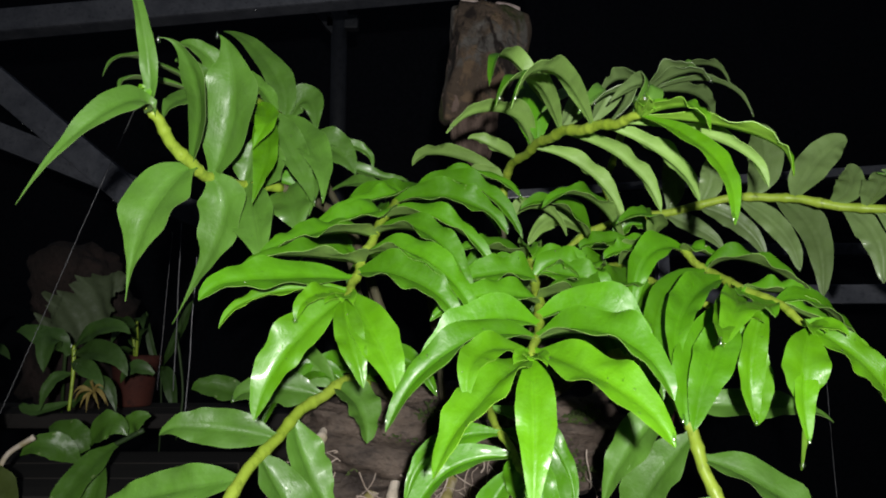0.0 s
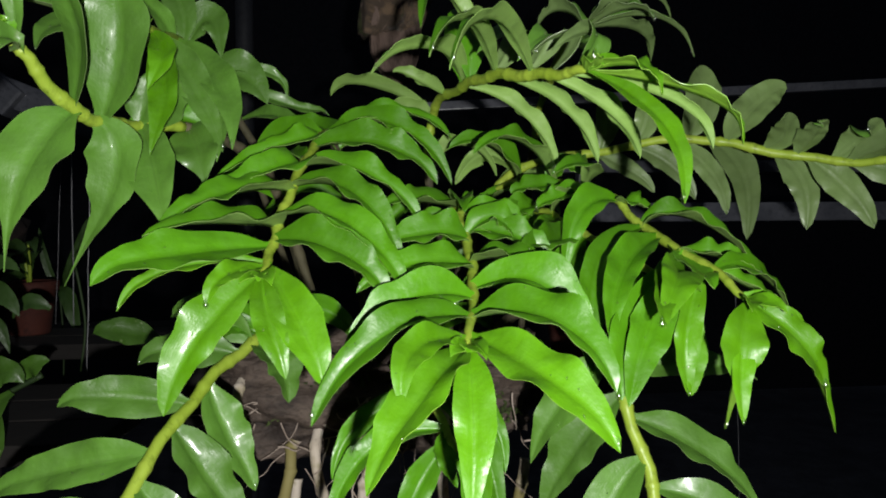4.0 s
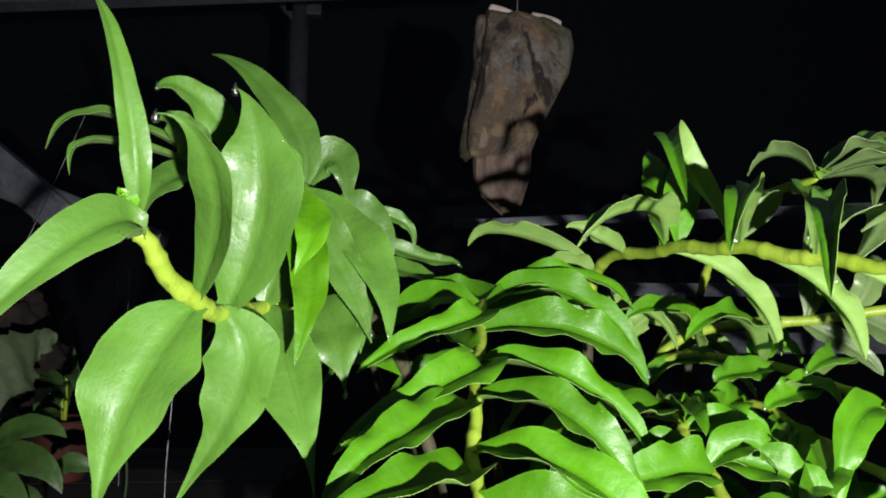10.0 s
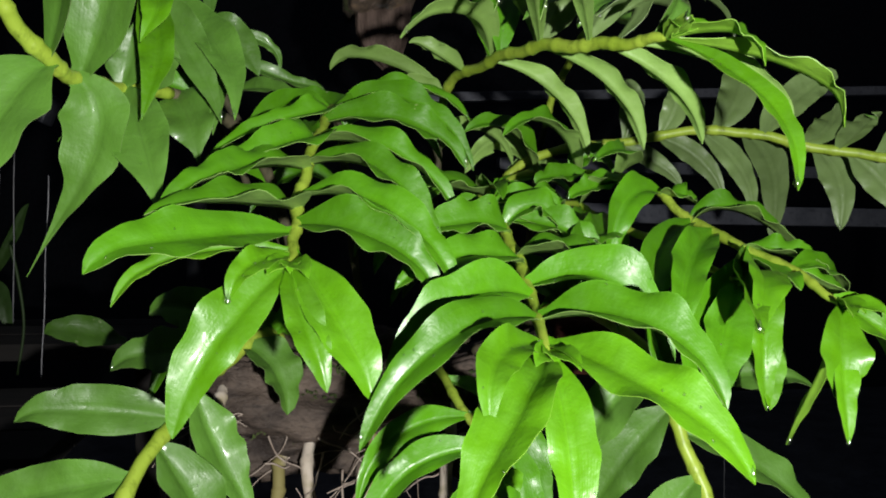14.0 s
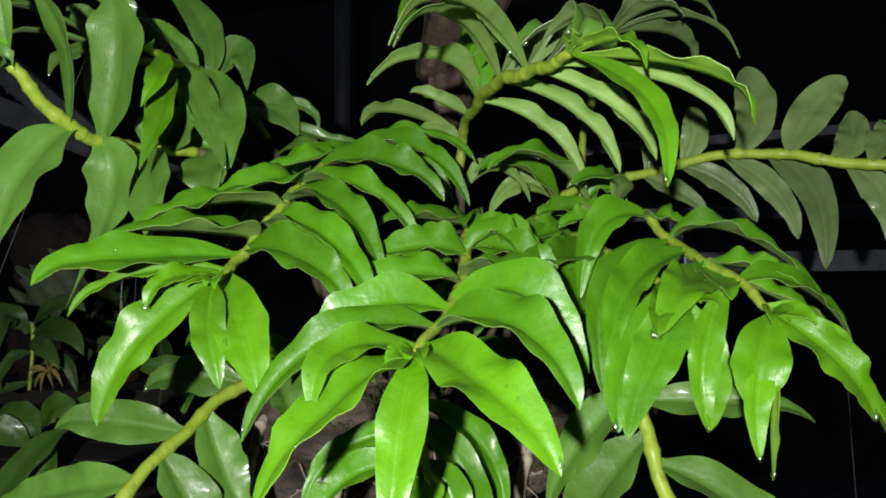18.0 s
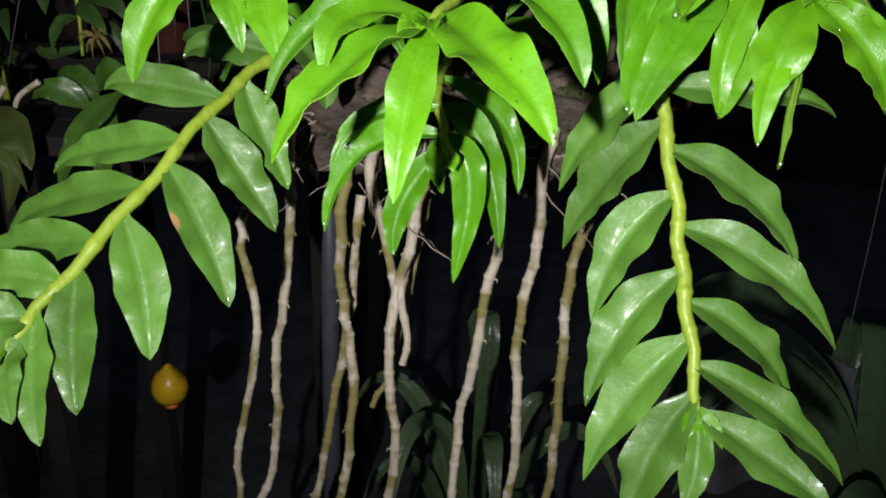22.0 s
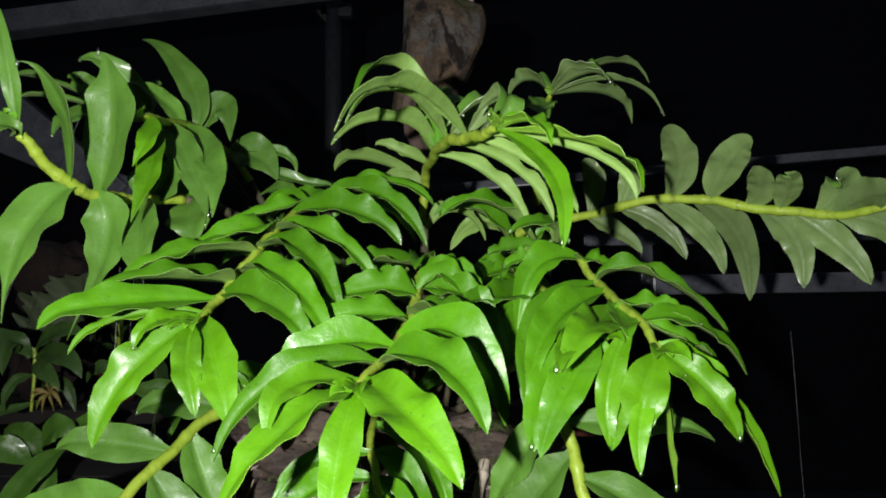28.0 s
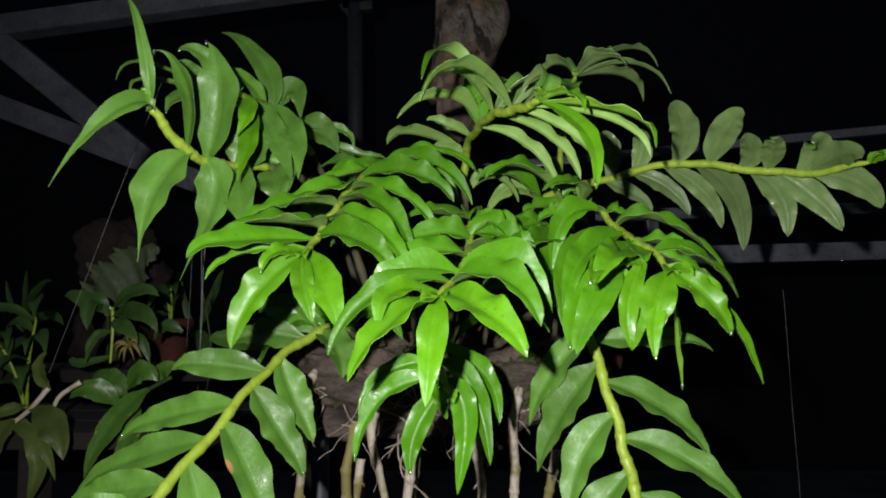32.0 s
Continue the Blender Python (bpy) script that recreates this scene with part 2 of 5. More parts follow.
LOG = mottled("log_bark", (0.110, 0.078, 0.055), (((0.210, 0.140, 0.085), 17, 0.50), ((0.150, 0.138, 0.125), 12, 0.52), ((0.050, 0.058, 0.016), 20, 0.56), ((0.018, 0.011, 0.009), 13, 0.53), ((0.270, 0.190, 0.155), 42, 0.60)), 0.85, 0.022)
HEARTWOOD = grained("heartwood", (0.085, 0.055, 0.042), (0.190, 0.130, 0.105), 0.8, 22, 0.006, (2.5, 2.5, 0.25))
FUNGUS = grained("pale_bracket", (0.480, 0.360, 0.330), (0.640, 0.520, 0.480), 0.7, 30, 0.002)
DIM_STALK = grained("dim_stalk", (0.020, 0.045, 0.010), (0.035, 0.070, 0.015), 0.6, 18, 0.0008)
MOSS = grained("moss", (0.030, 0.050, 0.010), (0.090, 0.130, 0.030), 0.95, 60, 0.004)
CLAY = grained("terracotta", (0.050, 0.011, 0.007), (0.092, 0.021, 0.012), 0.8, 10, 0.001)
# blue-grey lift in the soil colour stands for haze over the ground
SOIL = grained("soil", (0.040, 0.042, 0.052), (0.090, 0.092, 0.108), 0.95, 4, 0.02)
TUBE = grained("grey_painted_tube", (0.085, 0.090, 0.110), (0.150, 0.155, 0.180), 0.30, 14, 0.0012)
DARK_TUBE = grained("dark_post_paint", (0.050, 0.055, 0.070), (0.085, 0.090, 0.110), 0.5, 9, 0.0006)
# near-black so that the added shelf and bench sink into the shade
BOARD = grained("shade_dark_board", (0.010, 0.008, 0.007), (0.022, 0.018, 0.016), 0.85, 7, 0.003, (0.2, 1, 1))
# darker than DARK_TUBE: weak light on the far post is put into its colour
DIMMED_PAINT = grained("dimmed_post_paint", (0.022, 0.024, 0.030), (0.040, 0.042, 0.050), 0.6, 9, 0.001)
YELLOW = grained("yellow_skin", (0.560, 0.330, 0.010), (0.640, 0.400, 0.016), 0.35, 20, 0.0006)
ORANGE = grained("orange_plastic", (0.650, 0.130, 0.020), (0.720, 0.170, 0.030), 0.4, 20, 0.0004)
# pale grey that carries the haze at the lower right
SHEET = grained("haze_grey_plastic", (0.160, 0.160, 0.185), (0.240, 0.240, 0.275), 0.35, 3, 0.004)
STRING = grained("nylon_string", (0.160, 0.160, 0.170), (0.240, 0.240, 0.260), 0.4, 30, 0.0002)
PETAL = grained("withered_petal", (0.150, 0.110, 0.022), (0.260, 0.195, 0.050), 0.7, 40, 0.001)
# bluish dark tone for hazy night, on walls added round the place
DARK_WALL = grained("dark_hazy_wall", (0.014, 0.015, 0.021), (0.025, 0.027, 0.036), 0.95, 30, 0.001)
WATER, _tree = material("water_drop", (1, 1, 1), 0.02)[:2]
_mix, _clear, _gloss = (_tree.nodes.new("ShaderNode" + kind) for kind in ("MixShader", "BsdfTransparent", "BsdfGlossy"))
_mix.inputs[0].default_value, _gloss.inputs["Roughness"].default_value = 0.22, 0.20
_tree.links.new(_clear.outputs[0], _mix.inputs[1])
_tree.links.new(_gloss.outputs[0], _mix.inputs[2])
_tree.links.new(_mix.outputs[0], _tree.nodes["Material Output"].inputs[0])


# ---------------------------------------------------------------- shaping
def part(name, bm, mat, parent=None, label="", smooth=True):
    """Links a bmesh as one mesh object, under a thing or a part."""
    data = bpy.data.meshes.new(name)
    bm.to_mesh(data)
    bm.free()
    for one in mat if isinstance(mat, (list, tuple)) else [mat]:
        data.materials.append(one)
    if smooth:
        data.polygons.foreach_set("use_smooth", [True] * len(data.polygons))
    ob = new(name, data)
    ob.parent = parent
    return tagged(ob, label) if label else ob


def thing(name, label, category, place=(0, 0, 0), group="", kind=""):
    ob = new(name)
    ob.location = place
    ob.empty_display_size = 0.05
    return tagged(ob, label, category, group, kind)


def spline(points, steps=14):
    """Catmull-Rom through the points."""
    pts = [Vector(p) for p in points]
    pts = [2 * pts[0] - pts[1], *pts, 2 * pts[-1] - pts[-2]]
    out = []
    for i in range(1, len(pts) - 2):
        a, b, c, d = pts[i - 1 : i + 3]
        for k in range(steps):
            t = k / steps
            out.append(0.5 * (2 * b + (c - a) * t + (2 * a - 5 * b + 4 * c - d) * t * t + (3 * b - a - 3 * c + d) * t**3))
    return [*out, pts[-2]]


def along(path, u):
    """The place and the direction at u (0 to 1) of a polyline."""
    x = min(max(u, 0), 1) * (len(path) - 1)
    i = min(int(x), len(path) - 2)
    return path[i].lerp(path[i + 1], x - i), (path[i + 1] - path[i]).normalized()


def tube(bm, path, radius, sides=10, cap=True):
    """Sweeps a ring of radius(u) along a polyline."""
    n = len(path)
    side = None
    rings = []
    for i, p in enumerate(path):
        t = (path[min(i + 1, n - 1)] - path[max(i - 1, 0)]).normalized()
        if side is None:
            side = t.orthogonal().normalized()
        side = (side - t * side.dot(t)).normalized()
        other = t.cross(side)
        r = radius(i / (n - 1)) if callable(radius) else radius
        rings.append([bm.verts.new(p + r * (math.cos(a) * side + math.sin(a) * other)) for a in (2 * math.pi * k / sides for k in range(sides))])
    for a, b in zip(rings, rings[1:]):
        for k in range(sides):
            bm.faces.new((a[k], a[(k + 1) % sides], b[(k + 1) % sides], b[k]))
    if cap:
        bm.faces.new(rings[0][::-1])
        bm.faces.new(rings[-1])
    return bm


def box(bm, size, place=(0, 0, 0), bevel=0.0):
    m = Matrix.Translation(place) @ Matrix.Diagonal((*size, 1))
    made = bmesh.ops.create_cube(bm, size=1.0, matrix=m)["verts"]
    if bevel:
        edges = list({e for v in made for e in v.link_edges})
        bmesh.ops.bevel(bm, geom=edges, offset=bevel, segments=2, profile=0.7, affect="EDGES")
    return bm


def lathe(bm, profile, sides=32):
    """Turns (radius, height) pairs round the z axis."""
    rings = [[bm.verts.new((r * math.cos(a), r * math.sin(a), h)) for a in (2 * math.pi * k / sides for k in range(sides))] for r, h in profile]
    for a, b in zip(rings, rings[1:]):
        for k in range(sides):
            bm.faces.new((a[k], a[(k + 1) % sides], b[(k + 1) % sides], b[k]))
    bm.faces.new(rings[0][::-1])
    bm.faces.new(rings[-1])
    return bm


def blade(base, mid, tip, width, hint, fold=0.36, wave=0.07, hook=0.22, acute=0.3, seed=0, blunt=0.84, clasp=0.26, along_steps=26, across=10, twist=0.0, shoulder=0.55):
    """A leaf: midrib from base through mid to tip, keeled along the middle (its upper face turned to the hint, or out of its own arch), wavy at the edges, a thin shell with an upper and a lower skin."""
    rnd = random.Random(seed)
    a, m, c = Vector(base), Vector(mid), Vector(tip)
    ctrl = 2 * m - 0.5 * (a + c)
    length = (m - a).length + (c - m).length
    rib = []
    for i in range(along_steps + 1):
        s = i / along_steps
        p = (1 - s) ** 2 * a + 2 * s * (1 - s) * ctrl + s * s * c
        rib.append(p + Vector((0, 0, -1)) * hook * length * max(0, (s - 0.8) / 0.2) ** 2 * 0.3)
    bm = bmesh.new()
    layer = bm.loops.layers.uv.new("blade")
    phase, phase2, count = rnd.uniform(0, 6.28), rnd.uniform(0, 6.28), rnd.uniform(2.1, 3.2)
    lean, cup = rnd.uniform(-0.07, 0.07), rnd.uniform(0.5, 1.3)
    bow, uneven, widest = rnd.uniform(-0.035, 0.035) * length, rnd.uniform(-0.09, 0.09), rnd.uniform(0.88, 1.12)
    tilt, swell, drift = rnd.uniform(-0.4, 0.4), rnd.uniform(1.6, 2.6), rnd.uniform(0, 6.28)
    skins = ([], [])
    coords = {}
    for i, p in enumerate(rib):
        s = i / along_steps
        t = (rib[min(i + 1, along_steps)] - rib[max(i - 1, 0)]).normalized()
        n = Vector(hint) if hint else p - 0.5 * (a + c) + 0.1 * (m - 0.5 * (a + c))
        n = (n - t * n.dot(t)).normalized()
        side = t.cross(n)
        turn = lean + twist * s
        n, side = n * math.cos(turn) + side * math.sin(turn), side * math.cos(turn) - n * math.sin(turn)
        full = math.sin(math.pi * min(1, s * 0.97 + 0.03) ** (blunt * widest)) ** (shoulder + 0.65 * acute * s) if 0 < s < 1 else 0
        full *= 1 - 0.66 * math.exp(-((s / 0.16) ** 1.4))
        full *= 1 - acute * max(0, (s - 0.55) / 0.45) ** 1.4
        start = clasp * max(0, 1 - s / 0.16)
        w = 0.5 * width * max(full, start, 0.02 if s < 1 else 0.012)
        bend = fold * (1 - 0.35 * s)
        for k in range(across + 1):
            x = 2 * k / across - 1
            rise = bend * (1 + tilt * x) * (abs(x) ** 1.05 - 0.30 * cup * abs(x) ** 2.6)
            ph = phase if x > 0 else phase2
            ripple = wave * abs(x) ** 2.0 * (math.sin(count * 6.283 * s + ph) + 0.6 * math.sin(count * 9.7 * s * s + 2.3 * ph)) * math.sin(math.pi * s) * 1.7
            edge = 1 + uneven * (1 if x > 0 else -1) + 0.022 * abs(x) * math.sin(count * 8.1 * s + 1.7 * ph)
            edge += 0.10 * abs(x) ** 2 * max(0, 1 - 1.7 * abs(math.sin(2.2 * count * s + 1.3 * ph))) ** 1.3 * math.sin(math.pi * s)
            groove = -0.06 * math.exp(-((x / 0.12) ** 2)) * full
            groove += 0.045 * math.sin(swell * 6.283 * s + drift + 1.1 * x) * (0.35 + abs(x)) * math.sin(math.pi * s)
            q = p + side * (w * x * edge * (1 - 0.12 * abs(x) * bend) + bow * math.sin(math.pi * s)) + n * (w * (rise + groove) + 0.5 * width * ripple * (1 if full > 0.2 else full * 5))
            thick = 0.0005 + 0.0009 * math.exp(-((x / 0.15) ** 2))
            for skin, off in zip(skins, (0.0, -thick)):
                v = bm.verts.new(q + n * off)
                coords[v] = (x, s * length / 0.12)
                skin.append(v)
    row = across + 1
    for i in range(along_steps):
        for k in range(across):
            q = (i * row + k, i * row + k + 1, (i + 1) * row + k + 1, (i + 1) * row + k)
            bm.faces.new([skins[0][j] for j in q]).material_index = 0
            bm.faces.new([skins[1][j] for j in reversed(q)]).material_index = 1
    edge = [i * row for i in range(along_steps + 1)] + [along_steps * row + k for k in range(1, row)]
    edge += [i * row + across for i in range(along_steps - 1, -1, -1)] + [k for k in range(across - 1, 0, -1)]
    rims = []
    for skin in skins:
        rims.append([bm.verts.new(skin[j].co) for j in edge])
        for v, j in zip(rims[-1], edge):
            coords[v] = coords[skin[j]]
    for j in range(len(edge)):
        k = (j + 1) % len(edge)
        bm.faces.new((rims[0][k], rims[0][j], rims[1][j], rims[1][k])).material_index = 1
    for f in bm.faces:
        for loop in f.loops:
            loop[layer].uv = coords[loop.vert]
    return bm


# ---------------------------------------------------------------- the orchid
orchid = thing("orchid", "large wet orchid with arching green canes, mounted on driftwood", "orchid", (0.03, 0.92, 1.36))
inverse = Matrix.Translation((-0.03, -0.92, -1.36))


def grown(ob):
    """Keeps a part, built at its world place, there under its thing."""
    ob.matrix_parent_inverse = inverse
    return ob


CANES, PATHS, HINTS, LOOKS = {}, {}, {}, {}


def cane(key, points, radius, nodes, hint, look_of="mid", bare=0.0):
    """A jointed cane: swollen at its nodes, slightly zigzag, tapering to its tip."""
    path = spline(points)
    bm = bmesh.new()

    def girth(u):
        x = u * nodes
        ring = math.exp(-(((x - round(x)) / 0.09) ** 2))
        cut = math.exp(-(((x - round(x) - 0.06) / 0.025) ** 2))
        close = math.sqrt(max(0.02, 1 - max(0, (u - 0.965) / 0.035) ** 2))
        return close * radius * (1.0 - 0.35 * max(0, (u - 0.75) / 0.25)) * (0.9 + 0.2 * ring - 0.12 * cut + 0.04 * math.sin(9 * u))

    def bent(u):
        p, way = along(path, u)
        x = u * nodes
        return p + way.cross(Vector((0, 1, 0.2))).normalized() * radius * 0.30 * (4 * abs((x / 2 + 0.25) % 1 - 0.5) - 1)

    steps = nodes * 10
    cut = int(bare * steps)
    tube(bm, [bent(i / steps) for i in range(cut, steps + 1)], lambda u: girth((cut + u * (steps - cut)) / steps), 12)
    ob = grown(part("cane", bm, CANE_GREEN, orchid, "yellow-green jointed orchid cane"))
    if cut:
        # the lower length takes the colour that stands for shade
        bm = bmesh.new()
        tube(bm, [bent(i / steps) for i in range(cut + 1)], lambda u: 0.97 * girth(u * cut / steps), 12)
        part("bare_base", bm, CANE_SHADED, ob, "bare brown lower cane, darkened for the shade between the leaves")
    CANES[key], PATHS[key], HINTS[key], LOOKS[key] = ob, path, hint, look_of
    tip, way = along(path, 1.0)
    for turn, size in ((0.1, 0.014),) if key in ("cl", "cm", "cn", "cu", "dc") else ((0.5, 0.030), (-0.6, 0.024), (0.1, 0.018)):
        out = (way + Vector((turn, -0.2, 0.25))).normalized()
        bud = blade(tip - way * 0.004, tip + out * size * 0.5 + Vector((0, 0, 0.003)), tip + out * size, 0.014, (0, -1.0, 0.4), fold=0.45, seed=int(size * 1000), along_steps=10, across=4)
        part("young_leaf", bud, (YOUNG_TOP, YOUNG_UNDER), ob, "small bright unfolding leaf")
    return ob


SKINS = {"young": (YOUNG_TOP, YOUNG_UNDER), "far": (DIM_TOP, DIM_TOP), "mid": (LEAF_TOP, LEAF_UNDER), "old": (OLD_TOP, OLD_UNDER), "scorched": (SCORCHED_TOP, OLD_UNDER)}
FACING = {"face": (0.0, -1.0, 0.35), "back": (0.35, 0.9, 0.25), "up": (0.0, -0.2, 1.0), "half": (0.0, -0.8, 0.6)}
made_leaves = []


POINTED = {"cl": 0.88, "dl": 0.16, "dr": 0.36, "cr": 0.10}
SHOULDER = {"dl": 0.38, "dr": 0.42, "cr": 0.38, "cl": 0.5}


def leaf(key, u, mid, tip, width, facing="", look_of="", fold=0.0, wave=0.0, acute=None, twist=0.0):
    """One leaf on a cane, at u of its length."""
    base, way = along(PATHS[key], u)
    broad = facing in ("face", "back")
    hanging = key in ("dl", "dr") and facing == "face"
    strap = facing in ("face", "half", "up") and key in ("c1", "c2", "c3", "cy")
    aside = Vector((tip[0] - base[0], tip[1] - base[1], 0)).normalized()
    hint = (0.75 * aside.x, -0.8, 0.35) if hanging else (-0.08, -0.95, 0.3) if key == "cl" and facing == "face" else (0.0, -0.88, 0.60) if strap and facing == "face" else None if facing == "curl" else FACING.get(facing, HINTS[key])
    kind = look_of or ("young" if u > 0.93 and LOOKS[key] == "mid" else LOOKS[key])
    seed = len(made_leaves) * 7 + 3
    fold = fold or (0.44 if key == "cl" else 0.42 if facing == "curl" else 0.60 if hanging else 0.58 if strap else 0.46 if broad else 0.48 if facing else 0.95)
    wave = wave or (0.05 if key == "cl" else 0.03 if facing == "curl" else 0.085 if hanging else 0.07 if broad else 0.10)
    arching = not facing and key in ("c1", "c2", "c3", "cy", "ct", "dc")
    blunt = 0.64 if key == "cl" else 0.86 if key == "ct" else 0.9 if strap else 0.8 if broad else 0.68
    bm = blade(base, mid, tip, width * (1.12 if hanging else 1.08 if strap and facing == "face" else 0.98 if strap else 0.92 if arching else 1), hint, fold=fold, wave=wave, seed=seed, acute=acute if acute is not None else POINTED.get(key, 0.16 if strap else 0.14 if arching else 0.3), blunt=blunt, twist=twist, shoulder=SHOULDER.get(key, 0.44 if strap or arching else 0.52))
    ob = part("leaf", bm, SKINS[kind], CANES[key])
    made_leaves.append((ob, Vector(tip), key))
    return ob


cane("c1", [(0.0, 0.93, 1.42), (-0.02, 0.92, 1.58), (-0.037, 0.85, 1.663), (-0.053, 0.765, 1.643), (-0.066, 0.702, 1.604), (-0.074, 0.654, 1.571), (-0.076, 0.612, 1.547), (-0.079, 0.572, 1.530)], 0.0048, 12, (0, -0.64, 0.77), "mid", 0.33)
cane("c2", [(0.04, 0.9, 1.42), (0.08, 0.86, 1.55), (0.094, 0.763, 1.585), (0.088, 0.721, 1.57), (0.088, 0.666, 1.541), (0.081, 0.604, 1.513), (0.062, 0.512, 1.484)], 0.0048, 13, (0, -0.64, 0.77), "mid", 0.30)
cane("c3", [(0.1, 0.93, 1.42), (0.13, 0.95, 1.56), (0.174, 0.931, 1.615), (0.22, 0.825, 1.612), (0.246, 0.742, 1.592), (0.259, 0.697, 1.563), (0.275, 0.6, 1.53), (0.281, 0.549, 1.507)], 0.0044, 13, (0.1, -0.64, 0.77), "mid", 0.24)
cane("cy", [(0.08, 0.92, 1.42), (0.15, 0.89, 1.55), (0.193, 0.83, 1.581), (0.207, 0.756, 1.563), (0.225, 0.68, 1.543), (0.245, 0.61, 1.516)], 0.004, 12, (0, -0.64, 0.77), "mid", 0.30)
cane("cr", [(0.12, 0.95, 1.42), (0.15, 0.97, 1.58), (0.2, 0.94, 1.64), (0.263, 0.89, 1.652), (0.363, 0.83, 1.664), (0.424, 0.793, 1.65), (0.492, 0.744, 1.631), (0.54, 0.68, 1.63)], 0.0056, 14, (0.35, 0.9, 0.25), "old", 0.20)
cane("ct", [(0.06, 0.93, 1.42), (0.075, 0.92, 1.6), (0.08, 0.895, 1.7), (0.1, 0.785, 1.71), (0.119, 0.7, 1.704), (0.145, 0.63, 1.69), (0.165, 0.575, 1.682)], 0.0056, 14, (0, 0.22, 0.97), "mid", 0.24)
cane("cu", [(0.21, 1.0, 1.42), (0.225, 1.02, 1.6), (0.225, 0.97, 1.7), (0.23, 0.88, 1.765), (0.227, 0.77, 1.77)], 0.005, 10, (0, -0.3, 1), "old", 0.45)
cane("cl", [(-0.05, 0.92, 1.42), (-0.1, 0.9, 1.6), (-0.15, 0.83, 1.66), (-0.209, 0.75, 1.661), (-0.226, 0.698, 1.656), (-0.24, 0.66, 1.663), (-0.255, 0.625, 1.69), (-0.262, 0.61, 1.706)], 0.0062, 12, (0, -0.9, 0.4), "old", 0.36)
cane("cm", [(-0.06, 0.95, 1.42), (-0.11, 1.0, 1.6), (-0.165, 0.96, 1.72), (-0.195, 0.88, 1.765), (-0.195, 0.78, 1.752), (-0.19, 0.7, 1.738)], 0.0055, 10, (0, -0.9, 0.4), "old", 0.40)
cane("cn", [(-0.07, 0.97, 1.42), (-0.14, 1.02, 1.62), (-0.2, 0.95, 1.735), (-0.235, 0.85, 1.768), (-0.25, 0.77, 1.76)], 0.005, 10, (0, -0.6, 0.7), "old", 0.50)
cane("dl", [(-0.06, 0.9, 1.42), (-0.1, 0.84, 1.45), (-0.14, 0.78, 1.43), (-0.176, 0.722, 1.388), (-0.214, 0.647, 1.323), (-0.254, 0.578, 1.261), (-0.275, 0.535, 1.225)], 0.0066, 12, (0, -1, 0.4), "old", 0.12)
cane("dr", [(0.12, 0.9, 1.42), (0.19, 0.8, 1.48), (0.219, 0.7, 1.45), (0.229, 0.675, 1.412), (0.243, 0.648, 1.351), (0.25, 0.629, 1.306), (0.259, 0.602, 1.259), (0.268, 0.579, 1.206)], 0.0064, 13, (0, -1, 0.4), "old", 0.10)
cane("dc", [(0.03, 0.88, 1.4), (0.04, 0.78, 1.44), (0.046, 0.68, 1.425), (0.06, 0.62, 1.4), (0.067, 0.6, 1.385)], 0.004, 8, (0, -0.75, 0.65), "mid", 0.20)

leaf("c1", 0.378, (-0.070, 0.767, 1.652), (-0.146, 0.760, 1.621), 0.036)
leaf("c1", 0.516, (-0.074, 0.682, 1.616), (-0.157, 0.660, 1.583), 0.040)
leaf("c1", 0.599, (-0.107, 0.636, 1.592), (-0.160, 0.600, 1.567), 0.041)
leaf("c1", 0.746, (-0.100, 0.612, 1.568), (-0.160, 0.569, 1.566), 0.040)
leaf("c1", 0.842, (-0.136, 0.564, 1.549), (-0.182, 0.532, 1.536), 0.035, "face")
leaf("c1", 0.932, (-0.139, 0.585, 1.536), (-0.176, 0.563, 1.514), 0.020)
leaf("c1", 0.956, (-0.101, 0.552, 1.533), (-0.111, 0.540, 1.516), 0.019, "half", "young")
leaf("c1", 1.000, (-0.115, 0.544, 1.494), (-0.139, 0.537, 1.446), 0.032, "face", "young")
leaf("c1", 1.000, (-0.068, 0.540, 1.499), (-0.058, 0.529, 1.468), 0.022, "face", "young")
leaf("c1", 0.940, (-0.049, 0.548, 1.501), (-0.033, 0.527, 1.464), 0.033, "face")
leaf("c1", 0.812, (-0.026, 0.592, 1.547), (0.015, 0.580, 1.514), 0.040)
leaf("c1", 0.696, (-0.018, 0.613, 1.568), (0.030, 0.587, 1.516), 0.038)
leaf("c1", 0.582, (-0.015, 0.659, 1.594), (0.027, 0.640, 1.541), 0.038)
leaf("c1", 0.506, (-0.004, 0.699, 1.615), (0.050, 0.690, 1.572), 0.038)
leaf("c1", 0.423, (0.012, 0.744, 1.645), (0.068, 0.741, 1.615), 0.043)
leaf("c1", 0.303, (0.026, 0.810, 1.672), (0.090, 0.800, 1.620), 0.036)
leaf("c1", 0.283, (0.025, 0.837, 1.692), (0.096, 0.842, 1.672), 0.036)
leaf("c1", 0.484, (-0.071, 0.762, 1.637), (-0.082, 0.807, 1.645), 0.024)
leaf("c1", 0.350, (-0.051, 0.846, 1.674), (-0.093, 0.850, 1.686), 0.032)
leaf("c1", 0.350, (0.015, 0.861, 1.690), (0.033, 0.880, 1.690), 0.030)
leaf("c2", 0.974, (0.102, 0.471, 1.476), (0.138, 0.435, 1.443), 0.039, "half")
leaf("c2", 0.920, (0.117, 0.510, 1.500), (0.153, 0.481, 1.466), 0.040)
leaf("c2", 0.824, (0.137, 0.579, 1.518), (0.167, 0.570, 1.458), 0.041)
leaf("c2", 0.551, (0.139, 0.685, 1.543), (0.172, 0.655, 1.485), 0.038)
leaf("c2", 0.708, (0.119, 0.621, 1.540), (0.145, 0.589, 1.520), 0.039)
